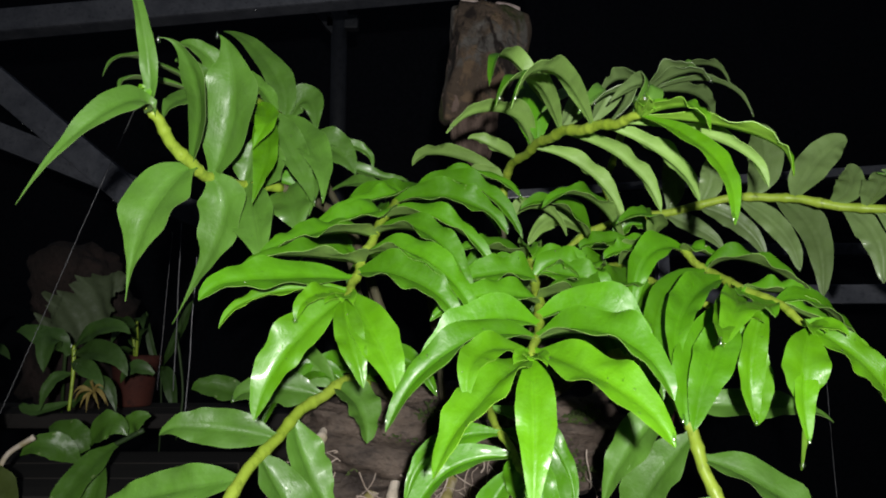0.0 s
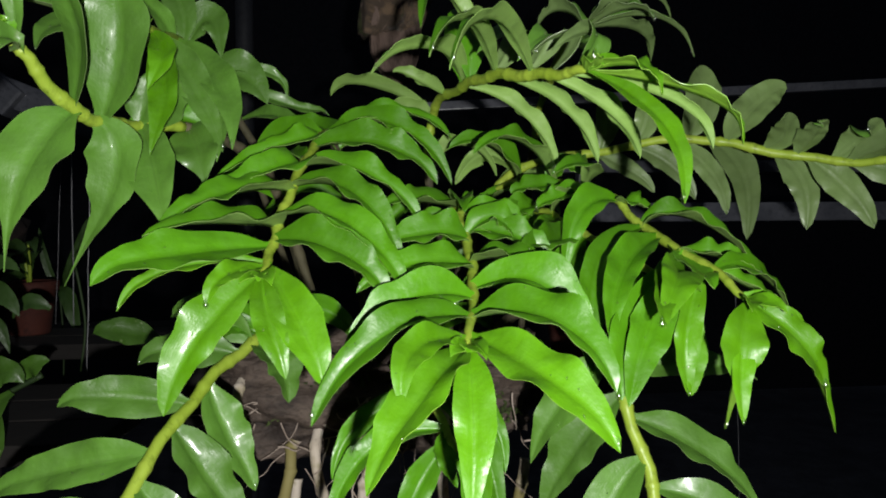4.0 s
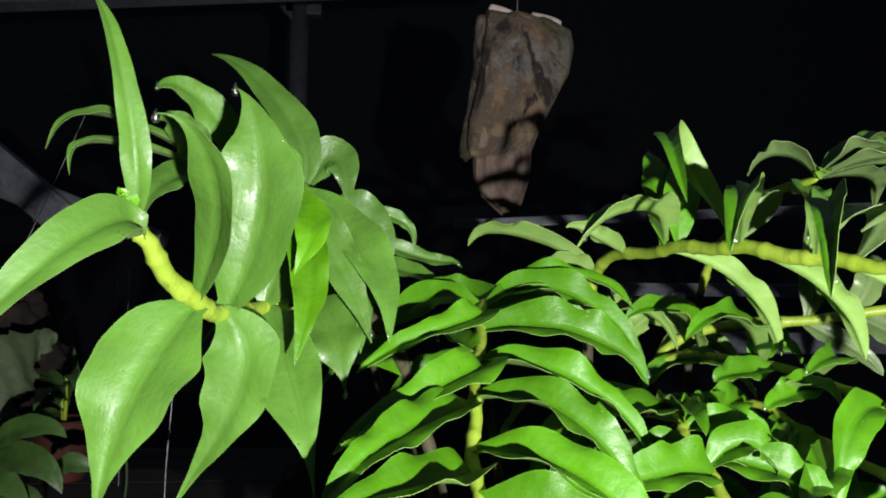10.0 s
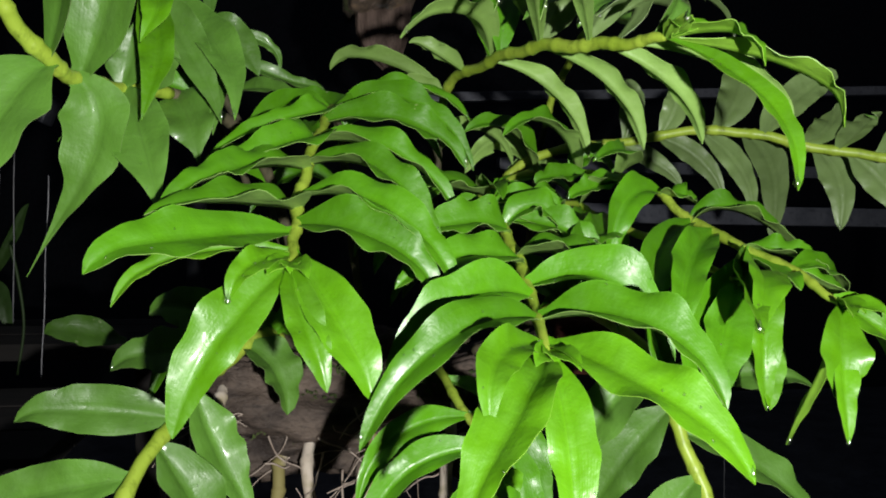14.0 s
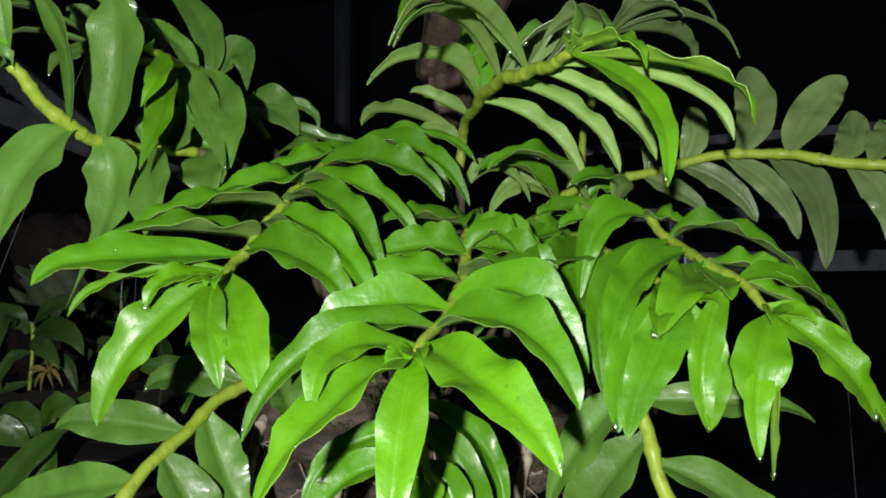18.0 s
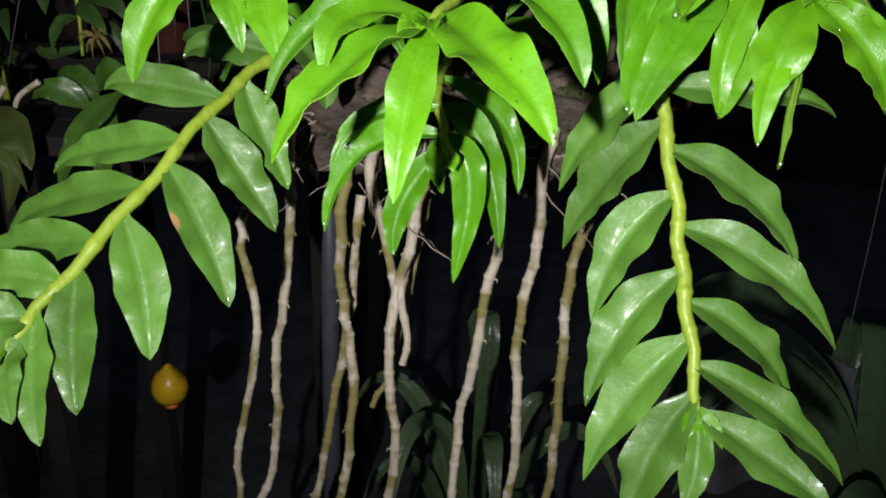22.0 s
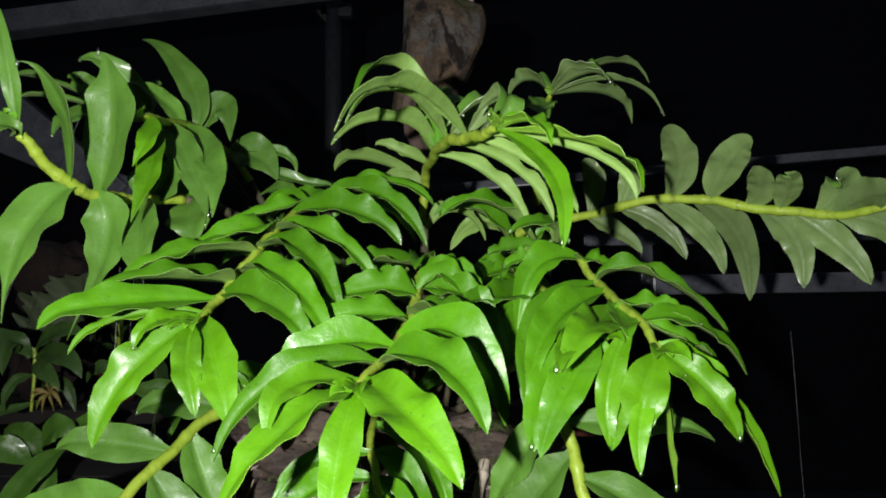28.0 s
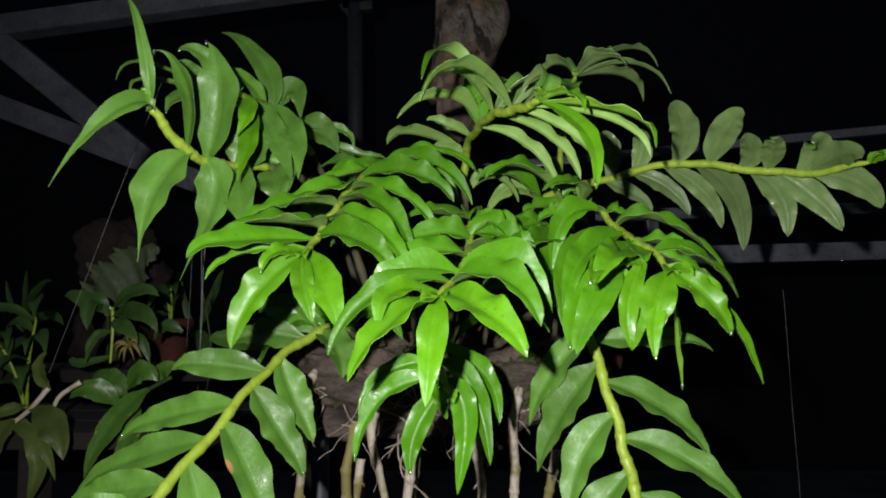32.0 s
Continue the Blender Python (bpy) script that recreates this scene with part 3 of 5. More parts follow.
leaf("c2", 0.567, (0.133, 0.675, 1.553), (0.162, 0.670, 1.524), 0.037)
leaf("c2", 0.448, (0.116, 0.754, 1.585), (0.146, 0.794, 1.572), 0.034)
leaf("c2", 1.000, (0.029, 0.463, 1.466), (-0.006, 0.434, 1.425), 0.036, "up", "young")
leaf("c2", 0.980, (0.027, 0.482, 1.489), (0.015, 0.461, 1.465), 0.024, "half", "young")
leaf("c2", 0.997, (0.063, 0.473, 1.449), (0.055, 0.452, 1.401), 0.026, "face", "young")
leaf("c2", 0.924, (0.011, 0.528, 1.495), (-0.041, 0.520, 1.442), 0.036)
leaf("c2", 0.863, (0.026, 0.565, 1.510), (-0.022, 0.560, 1.470), 0.037)
leaf("c2", 0.741, (0.046, 0.619, 1.534), (-0.011, 0.607, 1.520), 0.039)
leaf("c2", 0.618, (0.056, 0.667, 1.558), (-0.002, 0.663, 1.547), 0.038)
leaf("c2", 0.331, (0.053, 0.728, 1.590), (0.014, 0.712, 1.589), 0.040)
leaf("c2", 0.588, (0.115, 0.687, 1.572), (0.138, 0.680, 1.548), 0.036)
leaf("c2", 0.592, (0.056, 0.696, 1.564), (0.041, 0.700, 1.538), 0.036)
leaf("c3", 0.590, (0.201, 0.711, 1.580), (0.183, 0.700, 1.523), 0.034)
leaf("c3", 0.714, (0.196, 0.652, 1.529), (0.188, 0.620, 1.457), 0.036)
leaf("c3", 0.755, (0.209, 0.622, 1.528), (0.188, 0.585, 1.479), 0.036)
leaf("c3", 0.809, (0.213, 0.592, 1.482), (0.188, 0.565, 1.441), 0.034, "face")
leaf("c3", 0.800, (0.225, 0.570, 1.518), (0.204, 0.522, 1.502), 0.026, "half", "young")
leaf("c3", 0.775, (0.261, 0.600, 1.529), (0.261, 0.563, 1.522), 0.024, "face")
leaf("c3", 0.847, (0.249, 0.582, 1.479), (0.248, 0.578, 1.437), 0.020, "face", "young")
leaf("c3", 1.000, (0.261, 0.526, 1.478), (0.260, 0.523, 1.452), 0.031, "face", "young")
leaf("c3", 1.000, (0.260, 0.520, 1.464), (0.255, 0.510, 1.432), 0.015, "face", "young")
leaf("c3", 0.991, (0.293, 0.584, 1.445), (0.311, 0.637, 1.395), 0.012)
leaf("c3", 1.000, (0.304, 0.528, 1.481), (0.327, 0.526, 1.451), 0.030, "half", "young")
leaf("c3", 0.980, (0.321, 0.557, 1.482), (0.372, 0.577, 1.406), 0.026)
leaf("c3", 0.869, (0.321, 0.610, 1.526), (0.376, 0.645, 1.489), 0.026)
leaf("c3", 0.799, (0.294, 0.617, 1.537), (0.332, 0.616, 1.527), 0.030)
leaf("c3", 0.710, (0.302, 0.686, 1.570), (0.379, 0.692, 1.522), 0.036)
leaf("c3", 0.867, (0.306, 0.588, 1.515), (0.339, 0.600, 1.497), 0.026)
leaf("c3", 0.600, (0.258, 0.716, 1.587), (0.280, 0.720, 1.578), 0.030)
leaf("c3", 0.327, (0.150, 0.873, 1.659), (0.094, 0.859, 1.662), 0.034)
leaf("c3", 0.404, (0.164, 0.793, 1.656), (0.107, 0.763, 1.648), 0.034)
leaf("c3", 0.479, (0.224, 0.746, 1.624), (0.176, 0.720, 1.621), 0.030)
leaf("ct", 0.501, (0.066, 0.729, 1.735), (0.003, 0.700, 1.713), 0.036)
leaf("ct", 0.419, (0.060, 0.821, 1.722), (0.029, 0.820, 1.737), 0.024)
leaf("ct", 0.333, (0.010, 0.901, 1.732), (-0.041, 0.927, 1.734), 0.032)
leaf("ct", 0.322, (0.050, 0.890, 1.706), (0.017, 0.900, 1.704), 0.028)
leaf("ct", 0.663, (0.077, 0.700, 1.781), (0.041, 0.611, 1.734), 0.024)
leaf("ct", 0.667, (0.083, 0.624, 1.731), (0.043, 0.568, 1.699), 0.024)
leaf("ct", 0.795, (0.094, 0.562, 1.716), (0.049, 0.499, 1.676), 0.022)
leaf("ct", 0.509, (0.092, 0.780, 1.757), (0.095, 0.800, 1.800), 0.030, "face")
leaf("ct", 0.535, (0.107, 0.768, 1.755), (0.119, 0.790, 1.792), 0.030, "face")
leaf("ct", 0.506, (0.158, 0.778, 1.685), (0.204, 0.794, 1.634), 0.028)
leaf("ct", 0.665, (0.181, 0.699, 1.679), (0.222, 0.717, 1.634), 0.028)
leaf("ct", 0.831, (0.195, 0.630, 1.664), (0.237, 0.649, 1.631), 0.024)
leaf("ct", 0.900, (0.232, 0.594, 1.669), (0.279, 0.600, 1.636), 0.024)
leaf("ct", 0.998, (0.203, 0.527, 1.637), (0.206, 0.498, 1.587), 0.018, "face", "young", fold=0.6, acute=0.0)
leaf("ct", 0.998, (0.189, 0.541, 1.680), (0.203, 0.526, 1.660), 0.024, "up", "young")
leaf("ct", 0.998, (0.241, 0.547, 1.661), (0.270, 0.538, 1.631), 0.027, "up", "young")
leaf("ct", 0.645, (0.138, 0.707, 1.746), (0.096, 0.674, 1.724), 0.034, "curl", "old")
leaf("ct", 0.775, (0.158, 0.649, 1.728), (0.122, 0.627, 1.706), 0.030, "curl", "old")
leaf("ct", 0.855, (0.166, 0.622, 1.720), (0.132, 0.619, 1.711), 0.030, "curl", "old")
leaf("ct", 0.955, (0.176, 0.586, 1.713), (0.148, 0.615, 1.712), 0.030, "curl", "old")
leaf("ct", 0.989, (0.163, 0.549, 1.685), (0.158, 0.540, 1.688), 0.012, "half", "young")
leaf("cl", 0.695, (-0.267, 0.640, 1.614), (-0.282, 0.635, 1.540), 0.062, "face")
leaf("cl", 0.603, (-0.217, 0.694, 1.608), (-0.271, 0.720, 1.523), 0.050, "face")
leaf("cl", 0.435, (-0.180, 0.692, 1.612), (-0.166, 0.657, 1.553), 0.048, "face")
leaf("cl", 0.350, (-0.162, 0.762, 1.638), (-0.153, 0.750, 1.601), 0.055, "face")
leaf("cl", 0.585, (-0.209, 0.674, 1.734), (-0.223, 0.674, 1.807), 0.060, "face")
leaf("cl", 0.707, (-0.216, 0.613, 1.723), (-0.243, 0.584, 1.763), 0.036, "face", fold=0.3, wave=0.03, twist=-0.9)
leaf("cl", 0.901, (-0.276, 0.576, 1.692), (-0.336, 0.553, 1.613), 0.029, "face", acute=0.6)
leaf("cl", 0.962, (-0.255, 0.597, 1.752), (-0.282, 0.600, 1.830), 0.0155, "face", fold=0.5, acute=0.05, twist=0.8)
leaf("cl", 0.400, (-0.181, 0.752, 1.688), (-0.179, 0.740, 1.712), 0.036, "face")
leaf("cl", 0.439, (-0.205, 0.743, 1.687), (-0.200, 0.740, 1.719), 0.036, "face")
leaf("cm", 0.647, (-0.215, 0.864, 1.828), (-0.287, 0.890, 1.907), 0.036, "face")
leaf("cm", 0.958, (-0.174, 0.684, 1.712), (-0.183, 0.671, 1.685), 0.024, "face", "young")
leaf("cm", 0.905, (-0.176, 0.692, 1.683), (-0.181, 0.667, 1.634), 0.027, "face", "young")
leaf("cm", 0.654, (-0.153, 0.793, 1.701), (-0.143, 0.752, 1.639), 0.034, "face")
leaf("cm", 0.719, (-0.139, 0.760, 1.705), (-0.123, 0.720, 1.647), 0.036, "face")
leaf("cm", 0.358, (-0.102, 0.910, 1.698), (-0.070, 0.867, 1.674), 0.024)
leaf("cn", 1.000, (-0.310, 0.714, 1.787), (-0.335, 0.677, 1.764), 0.012)
leaf("cn", 1.000, (-0.320, 0.734, 1.773), (-0.337, 0.718, 1.754), 0.012)
leaf("cn", 1.000, (-0.267, 0.735, 1.780), (-0.281, 0.720, 1.791), 0.030, "face")
leaf("cn", 1.000, (-0.270, 0.725, 1.747), (-0.283, 0.700, 1.724), 0.030, "face")
leaf("cn", 0.806, (-0.270, 0.800, 1.816), (-0.300, 0.770, 1.831), 0.030, "face")
leaf("cn", 0.838, (-0.248, 0.840, 1.811), (-0.255, 0.860, 1.822), 0.030, "face")
leaf("cm", 0.815, (-0.169, 0.757, 1.703), (-0.135, 0.740, 1.644), 0.037, "face")
leaf("cm", 0.715, (-0.208, 0.786, 1.782), (-0.232, 0.750, 1.795), 0.024, "face")
leaf("cm", 0.615, (-0.171, 0.867, 1.794), (-0.157, 0.860, 1.755), 0.037, "face")
leaf("cm", 0.500, (-0.147, 0.922, 1.747), (-0.115, 0.920, 1.717), 0.055, "face")
leaf("cm", 0.500, (-0.117, 0.930, 1.749), (-0.094, 0.937, 1.725), 0.017)
leaf("cm", 0.500, (-0.091, 0.937, 1.718), (-0.044, 0.950, 1.714), 0.020)
leaf("cu", 1.000, (0.296, 0.764, 1.783), (0.349, 0.777, 1.754), 0.013)
leaf("cu", 1.000, (0.289, 0.796, 1.778), (0.328, 0.842, 1.764), 0.030)
leaf("cu", 1.000, (0.292, 0.789, 1.811), (0.346, 0.828, 1.809), 0.020)
leaf("cu", 1.000, (0.257, 0.739, 1.782), (0.284, 0.728, 1.773), 0.024)
leaf("cu", 1.000, (0.205, 0.785, 1.793), (0.182, 0.800, 1.781), 0.033)
leaf("cu", 0.950, (0.219, 0.766, 1.755), (0.222, 0.740, 1.740), 0.033, "face")
leaf("cu", 1.000, (0.255, 0.755, 1.791), (0.278, 0.740, 1.785), 0.031)
leaf("cy", 1.000, (0.233, 0.570, 1.529), (0.206, 0.530, 1.500), 0.036, "half", "young")
leaf("cy", 1.000, (0.255, 0.592, 1.471), (0.248, 0.574, 1.437), 0.026, "face")
leaf("cy", 1.000, (0.217, 0.585, 1.485), (0.192, 0.560, 1.435), 0.033, "face", "mid")
leaf("cy", 0.385, (0.170, 0.818, 1.574), (0.144, 0.800, 1.594), 0.034, "face")
leaf("cy", 0.490, (0.183, 0.759, 1.555), (0.151, 0.720, 1.537), 0.034, "face")
leaf("cy", 0.465, (0.214, 0.779, 1.601), (0.226, 0.750, 1.593), 0.028)
leaf("cy", 0.330, (0.138, 0.837, 1.576), (0.121, 0.820, 1.588), 0.030)
leaf("c3", 0.425, (0.182, 0.821, 1.608), (0.158, 0.820, 1.605), 0.034)
leaf("c3", 0.483, (0.201, 0.777, 1.596), (0.174, 0.770, 1.588), 0.034)
leaf("c3", 0.392, (0.227, 0.843, 1.632), (0.251, 0.840, 1.619), 0.034)
leaf("cy", 0.371, (0.161, 0.812, 1.579), (0.164, 0.790, 1.562), 0.035)
leaf("cy", 0.536, (0.171, 0.742, 1.554), (0.138, 0.710, 1.534), 0.038)
leaf("cy", 0.644, (0.169, 0.692, 1.551), (0.128, 0.650, 1.547), 0.036)
leaf("c2", 0.302, (0.088, 0.731, 1.591), (0.087, 0.690, 1.584), 0.030)
leaf("cy", 0.395, (0.163, 0.811, 1.583), (0.137, 0.790, 1.566), 0.038)
leaf("cy", 0.571, (0.179, 0.733, 1.539), (0.164, 0.700, 1.508), 0.038)
leaf("cy", 0.669, (0.176, 0.700, 1.514), (0.169, 0.670, 1.490), 0.038)
leaf("c2", 0.462, (0.123, 0.715, 1.576), (0.150, 0.700, 1.555), 0.038)
leaf("dr", 0.318, (0.184, 0.700, 1.402), (0.153, 0.711, 1.345), 0.040, "face")
leaf("dr", 0.436, (0.193, 0.689, 1.361), (0.161, 0.705, 1.294), 0.040, "face")
leaf("dr", 0.554, (0.206, 0.641, 1.317), (0.186, 0.630, 1.257), 0.040, "face")
leaf("dr", 0.725, (0.213, 0.614, 1.256), (0.186, 0.600, 1.197), 0.040, "face")
leaf("dr", 0.861, (0.221, 0.591, 1.206), (0.189, 0.580, 1.140), 0.040, "face")
leaf("dr", 0.964, (0.241, 0.572, 1.166), (0.223, 0.560, 1.103), 0.040, "face")
leaf("dr", 0.346, (0.287, 0.667, 1.441), (0.348, 0.650, 1.433), 0.030, "face")
leaf("dr", 0.482, (0.286, 0.638, 1.368), (0.330, 0.612, 1.325), 0.036, "face")
leaf("dr", 0.621, (0.302, 0.615, 1.319), (0.359, 0.588, 1.274), 0.034, "face")
leaf("dr", 0.789, (0.300, 0.600, 1.259), (0.336, 0.585, 1.221), 0.034, "face")
leaf("dr", 0.911, (0.316, 0.572, 1.217), (0.370, 0.550, 1.183), 0.034, "face")
leaf("dr", 1.000, (0.316, 0.555, 1.184), (0.362, 0.530, 1.163), 0.034, "face")
leaf("dr", 1.000, (0.268, 0.564, 1.171), (0.262, 0.550, 1.137), 0.024, "face")
leaf("dl", 0.463, (-0.226, 0.730, 1.410), (-0.281, 0.724, 1.411), 0.037, "face")
leaf("dl", 0.562, (-0.263, 0.707, 1.355), (-0.344, 0.720, 1.329), 0.037, "face")
leaf("dl", 0.646, (-0.284, 0.668, 1.315), (-0.374, 0.680, 1.275), 0.037, "face")
leaf("dl", 0.742, (-0.289, 0.617, 1.286), (-0.349, 0.620, 1.272), 0.037, "face")
leaf("dl", 0.817, (-0.285, 0.577, 1.270), (-0.337, 0.570, 1.266), 0.037, "face")
leaf("dl", 0.908, (-0.281, 0.543, 1.246), (-0.303, 0.530, 1.246), 0.037, "face")
leaf("dl", 0.404, (-0.139, 0.748, 1.369), (-0.109, 0.740, 1.320), 0.039, "face")
leaf("dl", 0.512, (-0.147, 0.715, 1.338), (-0.114, 0.713, 1.285), 0.041, "face")
leaf("dl", 0.604, (-0.163, 0.657, 1.297), (-0.132, 0.638, 1.238), 0.041, "face", "scorched")
leaf("dl", 0.696, (-0.200, 0.610, 1.260), (-0.182, 0.586, 1.207), 0.041, "face")
leaf("dl", 0.783, (-0.230, 0.564, 1.230), (-0.217, 0.531, 1.183), 0.037, "face")
leaf("dl", 0.883, (-0.252, 0.532, 1.210), (-0.228, 0.500, 1.173), 0.032, "face")
leaf("dl", 0.954, (-0.267, 0.523, 1.215), (-0.248, 0.500, 1.188), 0.028, "face")
leaf("dl", 0.300, (-0.183, 0.786, 1.445), (-0.227, 0.780, 1.436), 0.039, "face")
leaf("dl", 0.250, (-0.163, 0.815, 1.474), (-0.204, 0.820, 1.478), 0.039, "face")
leaf("dl", 0.250, (-0.095, 0.795, 1.425), (-0.081, 0.780, 1.392), 0.045, "face")
leaf("dc", 0.762, (-0.000, 0.618, 1.382), (-0.035, 0.617, 1.324), 0.028)
leaf("dc", 0.838, (0.032, 0.605, 1.351), (0.025, 0.600, 1.312), 0.030)
leaf("dc", 0.606, (-0.001, 0.640, 1.403), (-0.032, 0.630, 1.365), 0.026)
leaf("dc", 0.762, (0.078, 0.611, 1.363), (0.073, 0.603, 1.293), 0.034)
leaf("dc", 0.606, (0.090, 0.635, 1.392), (0.107, 0.620, 1.319), 0.032)
leaf("dc", 0.431, (0.101, 0.682, 1.404), (0.118, 0.660, 1.355), 0.030)
leaf("dc", 0.762, (0.057, 0.601, 1.381), (0.065, 0.584, 1.367), 0.020)
leaf("cr", 0.457, (0.289, 0.869, 1.694), (0.270, 0.860, 1.719), 0.029, "back")
leaf("cr", 0.500, (0.324, 0.845, 1.689), (0.312, 0.830, 1.713), 0.029, "back")
leaf("cr", 0.568, (0.371, 0.798, 1.699), (0.343, 0.764, 1.735), 0.040, "back")
leaf("cr", 0.661, (0.405, 0.764, 1.688), (0.419, 0.721, 1.708), 0.038, "back")
leaf("cr", 0.732, (0.435, 0.754, 1.660), (0.414, 0.720, 1.677), 0.029, "back")
leaf("cr", 0.789, (0.455, 0.734, 1.656), (0.443, 0.700, 1.668), 0.029, "back")
leaf("cr", 0.846, (0.499, 0.714, 1.653), (0.478, 0.680, 1.659), 0.034, "back")
leaf("cr", 0.875, (0.512, 0.698, 1.642), (0.520, 0.660, 1.637), 0.034, "back")
leaf("cr", 0.446, (0.306, 0.866, 1.638), (0.336, 0.850, 1.609), 0.022, "back")
leaf("cr", 0.496, (0.353, 0.855, 1.638), (0.386, 0.850, 1.602), 0.025, "back")
leaf("cr", 0.550, (0.403, 0.849, 1.629), (0.431, 0.860, 1.586), 0.027, "back")
leaf("cr", 0.618, (0.437, 0.843, 1.622), (0.462, 0.869, 1.557), 0.036, "back")
leaf("cr", 0.754, (0.485, 0.790, 1.613), (0.494, 0.800, 1.566), 0.034, "back")
leaf("cr", 0.807, (0.507, 0.756, 1.610), (0.538, 0.750, 1.567), 0.034, "back")
leaf("cr", 0.875, (0.531, 0.708, 1.613), (0.548, 0.680, 1.584), 0.034, "back")


# shaded leaves low on the canes, between the arching tops
rnd = random.Random(21)
for key, count, low, high in (("c1", 2, 0.1, 0.3), ("c2", 3, 0.1, 0.32), ("cy", 2, 0.1, 0.25), ("c3", 2, 0.08, 0.2), ("cl", 3, 0.1, 0.33), ("dl", 3, 0.05, 0.25), ("dr", 4, 0.03, 0.2), ("ct", 2, 0.1, 0.25), ("cr", 3, 0.08, 0.3)):
    for k in range(count):
        u = low + (high - low) * (k + 0.5) / count
        p, way = along(PATHS[key], u)
        a = rnd.uniform(-0.5, 0.5) + (0.2 if k % 2 else 2.9)
        out = Vector((math.cos(a), rnd.uniform(-0.75, 0.1), rnd.uniform(-0.3, 0.35))).normalized()
        size = rnd.uniform(0.085, 0.125)
        leaf(key, u, p + out * size * 0.5 + Vector((0, 0, 0.018)), p + out * size + Vector((0, 0, -0.025)), rnd.uniform(0.028, 0.036), "", "mid")

# drops of water that hang from the leaf tips
rnd = random.Random(5)
drop_bm = bmesh.new()
lathe(drop_bm, [(0.0001, 0.0042), (0.0006, 0.003), (0.0013, 0.0015), (0.0018, 0.0), (0.0016, -0.001), (0.0009, -0.0018), (0.0002, -0.002)], 12)
drop_data = bpy.data.meshes.new("water_drop")
drop_bm.to_mesh(drop_data)
drop_bm.free()
drop_data.materials.append(WATER)
drop_data.polygons.foreach_set("use_smooth", [True] * len(drop_data.polygons))
for ob, tip, key in made_leaves:
    if rnd.random() < 0.4:
        low = min((ob.data.vertices[i].co for i in range(len(ob.data.vertices))), key=lambda c: (c - tip).length - 2 * (tip.z - c.z) * 0.0)
        drop = new("water_drop", drop_data)
        drop.parent = CANES[key]
        drop.location = low - Vector((0, 0, 0.003))
        size = rnd.uniform(0.9, 1.6)
        drop.scale = (size, size, size)

# beads of water on the upper faces
rnd = random.Random(8)
beads = bmesh.new()
for ob, tip, key in made_leaves:
    faces = [f for f in ob.data.polygons if f.material_index == 0]
    for _ in range(rnd.randint(1, 7)):
        f = rnd.choice(faces)
        size = rnd.uniform(0.0003, 0.0009)
        m = Matrix.Translation(Vector(f.center) + Vector(f.normal) * size * 0.3) @ Vector(f.normal).to_track_quat("Z", "Y").to_matrix().to_4x4()
        bmesh.ops.create_icosphere(beads, subdivisions=1, radius=size, matrix=m @ Matrix.Diagonal((1, rnd.uniform(1, 1.6), 0.6, 1)))
tagged(part("water_beads", beads, WATER), "small beads of rain water on the leaves", "water drops", kind="stuff")

# ---------------------------------------------------------------- mount, roots and bare canes
mount = thing("driftwood_mount", "dark mossy driftwood block hung with orchid roots", "wood mount", (0.02, 0.97, 1.34))


def lump(size, seed, rough=0.18, detail=3, freq=9.0):
    """A worn block: a rounded box pushed about by noise."""
    bm = bmesh.new()
    bmesh.ops.create_cube(bm, size=1.0)
    bmesh.ops.subdivide_edges(bm, edges=bm.edges, cuts=9, use_grid_fill=True)
    for v in bm.verts:
        d = v.co.normalized() * 0.62
        p = v.co.lerp(d, 0.35)
        q = Vector((p.x * size[0], p.y * size[1], p.z * size[2]))
        push = noise.fractal(q * freq + Vector((seed, seed * 0.7, 0)), 0.9, 2.1, detail)
        v.co = q + p.normalized() * push * rough * min(size)
    return bm


def craggy(size, seed, cuts=26, freq=14.0, rough=0.30, grain=0.5):
    """Weathered driftwood: a worn block with ridges along x, pits and torn edges."""
    bm = bmesh.new()
    bmesh.ops.create_cube(bm, size=1.0)
    bmesh.ops.subdivide_edges(bm, edges=bm.edges, cuts=cuts, use_grid_fill=True)
    for v in bm.verts:
        p = v.co.lerp(v.co.normalized() * 0.62, 0.55)
        q = Vector((p.x * size[0], p.y * size[1], p.z * size[2]))
        at = Vector((q.x * 0.45, q.y, q.z)) * freq + Vector((seed, 0, seed))
        push = noise.fractal(at, 0.8, 2.2, 5) + grain * noise.ridged_multi_fractal(at * 1.7, 0.9, 2.1, 4, 0.9, 1.8) - 0.6 * grain
        v.co = q + p.normalized() * push * rough * min(size)
    return bm


part("wood", craggy((0.40, 0.12, 0.12), 3), BARK, mount).location = (0, 0, 0.015)
rnd = random.Random(33)
for k in range(46):
    x, z = rnd.choice((rnd.uniform(0.04, 0.17), rnd.uniform(-0.18, 0.18))), rnd.uniform(-0.01, 0.075)
    bm = bmesh.new()
    for _ in range(16):
        a, tall = rnd.uniform(0, 6.28), rnd.uniform(0.004, 0.012)
        p = Vector((rnd.uniform(-0.010, 0.010), rnd.uniform(-0.004, 0.004), rnd.uniform(-0.008, 0.008)))
        tip = p + Vector((math.cos(a) * tall * 0.7, -tall, math.sin(a) * tall * 0.7))
        side = Vector((math.sin(a), 0, -math.cos(a))) * rnd.uniform(0.0008, 0.002)
        bm.faces.new([bm.verts.new(q) for q in (p - side, p.lerp(tip, 0.5) - side, tip, p.lerp(tip, 0.5) + side, p + side)])
    tuft = part("moss_tuft", bm, MOSS, mount, smooth=False)
    tuft.location = (x, -0.058 - rnd.uniform(0, 0.008), z)


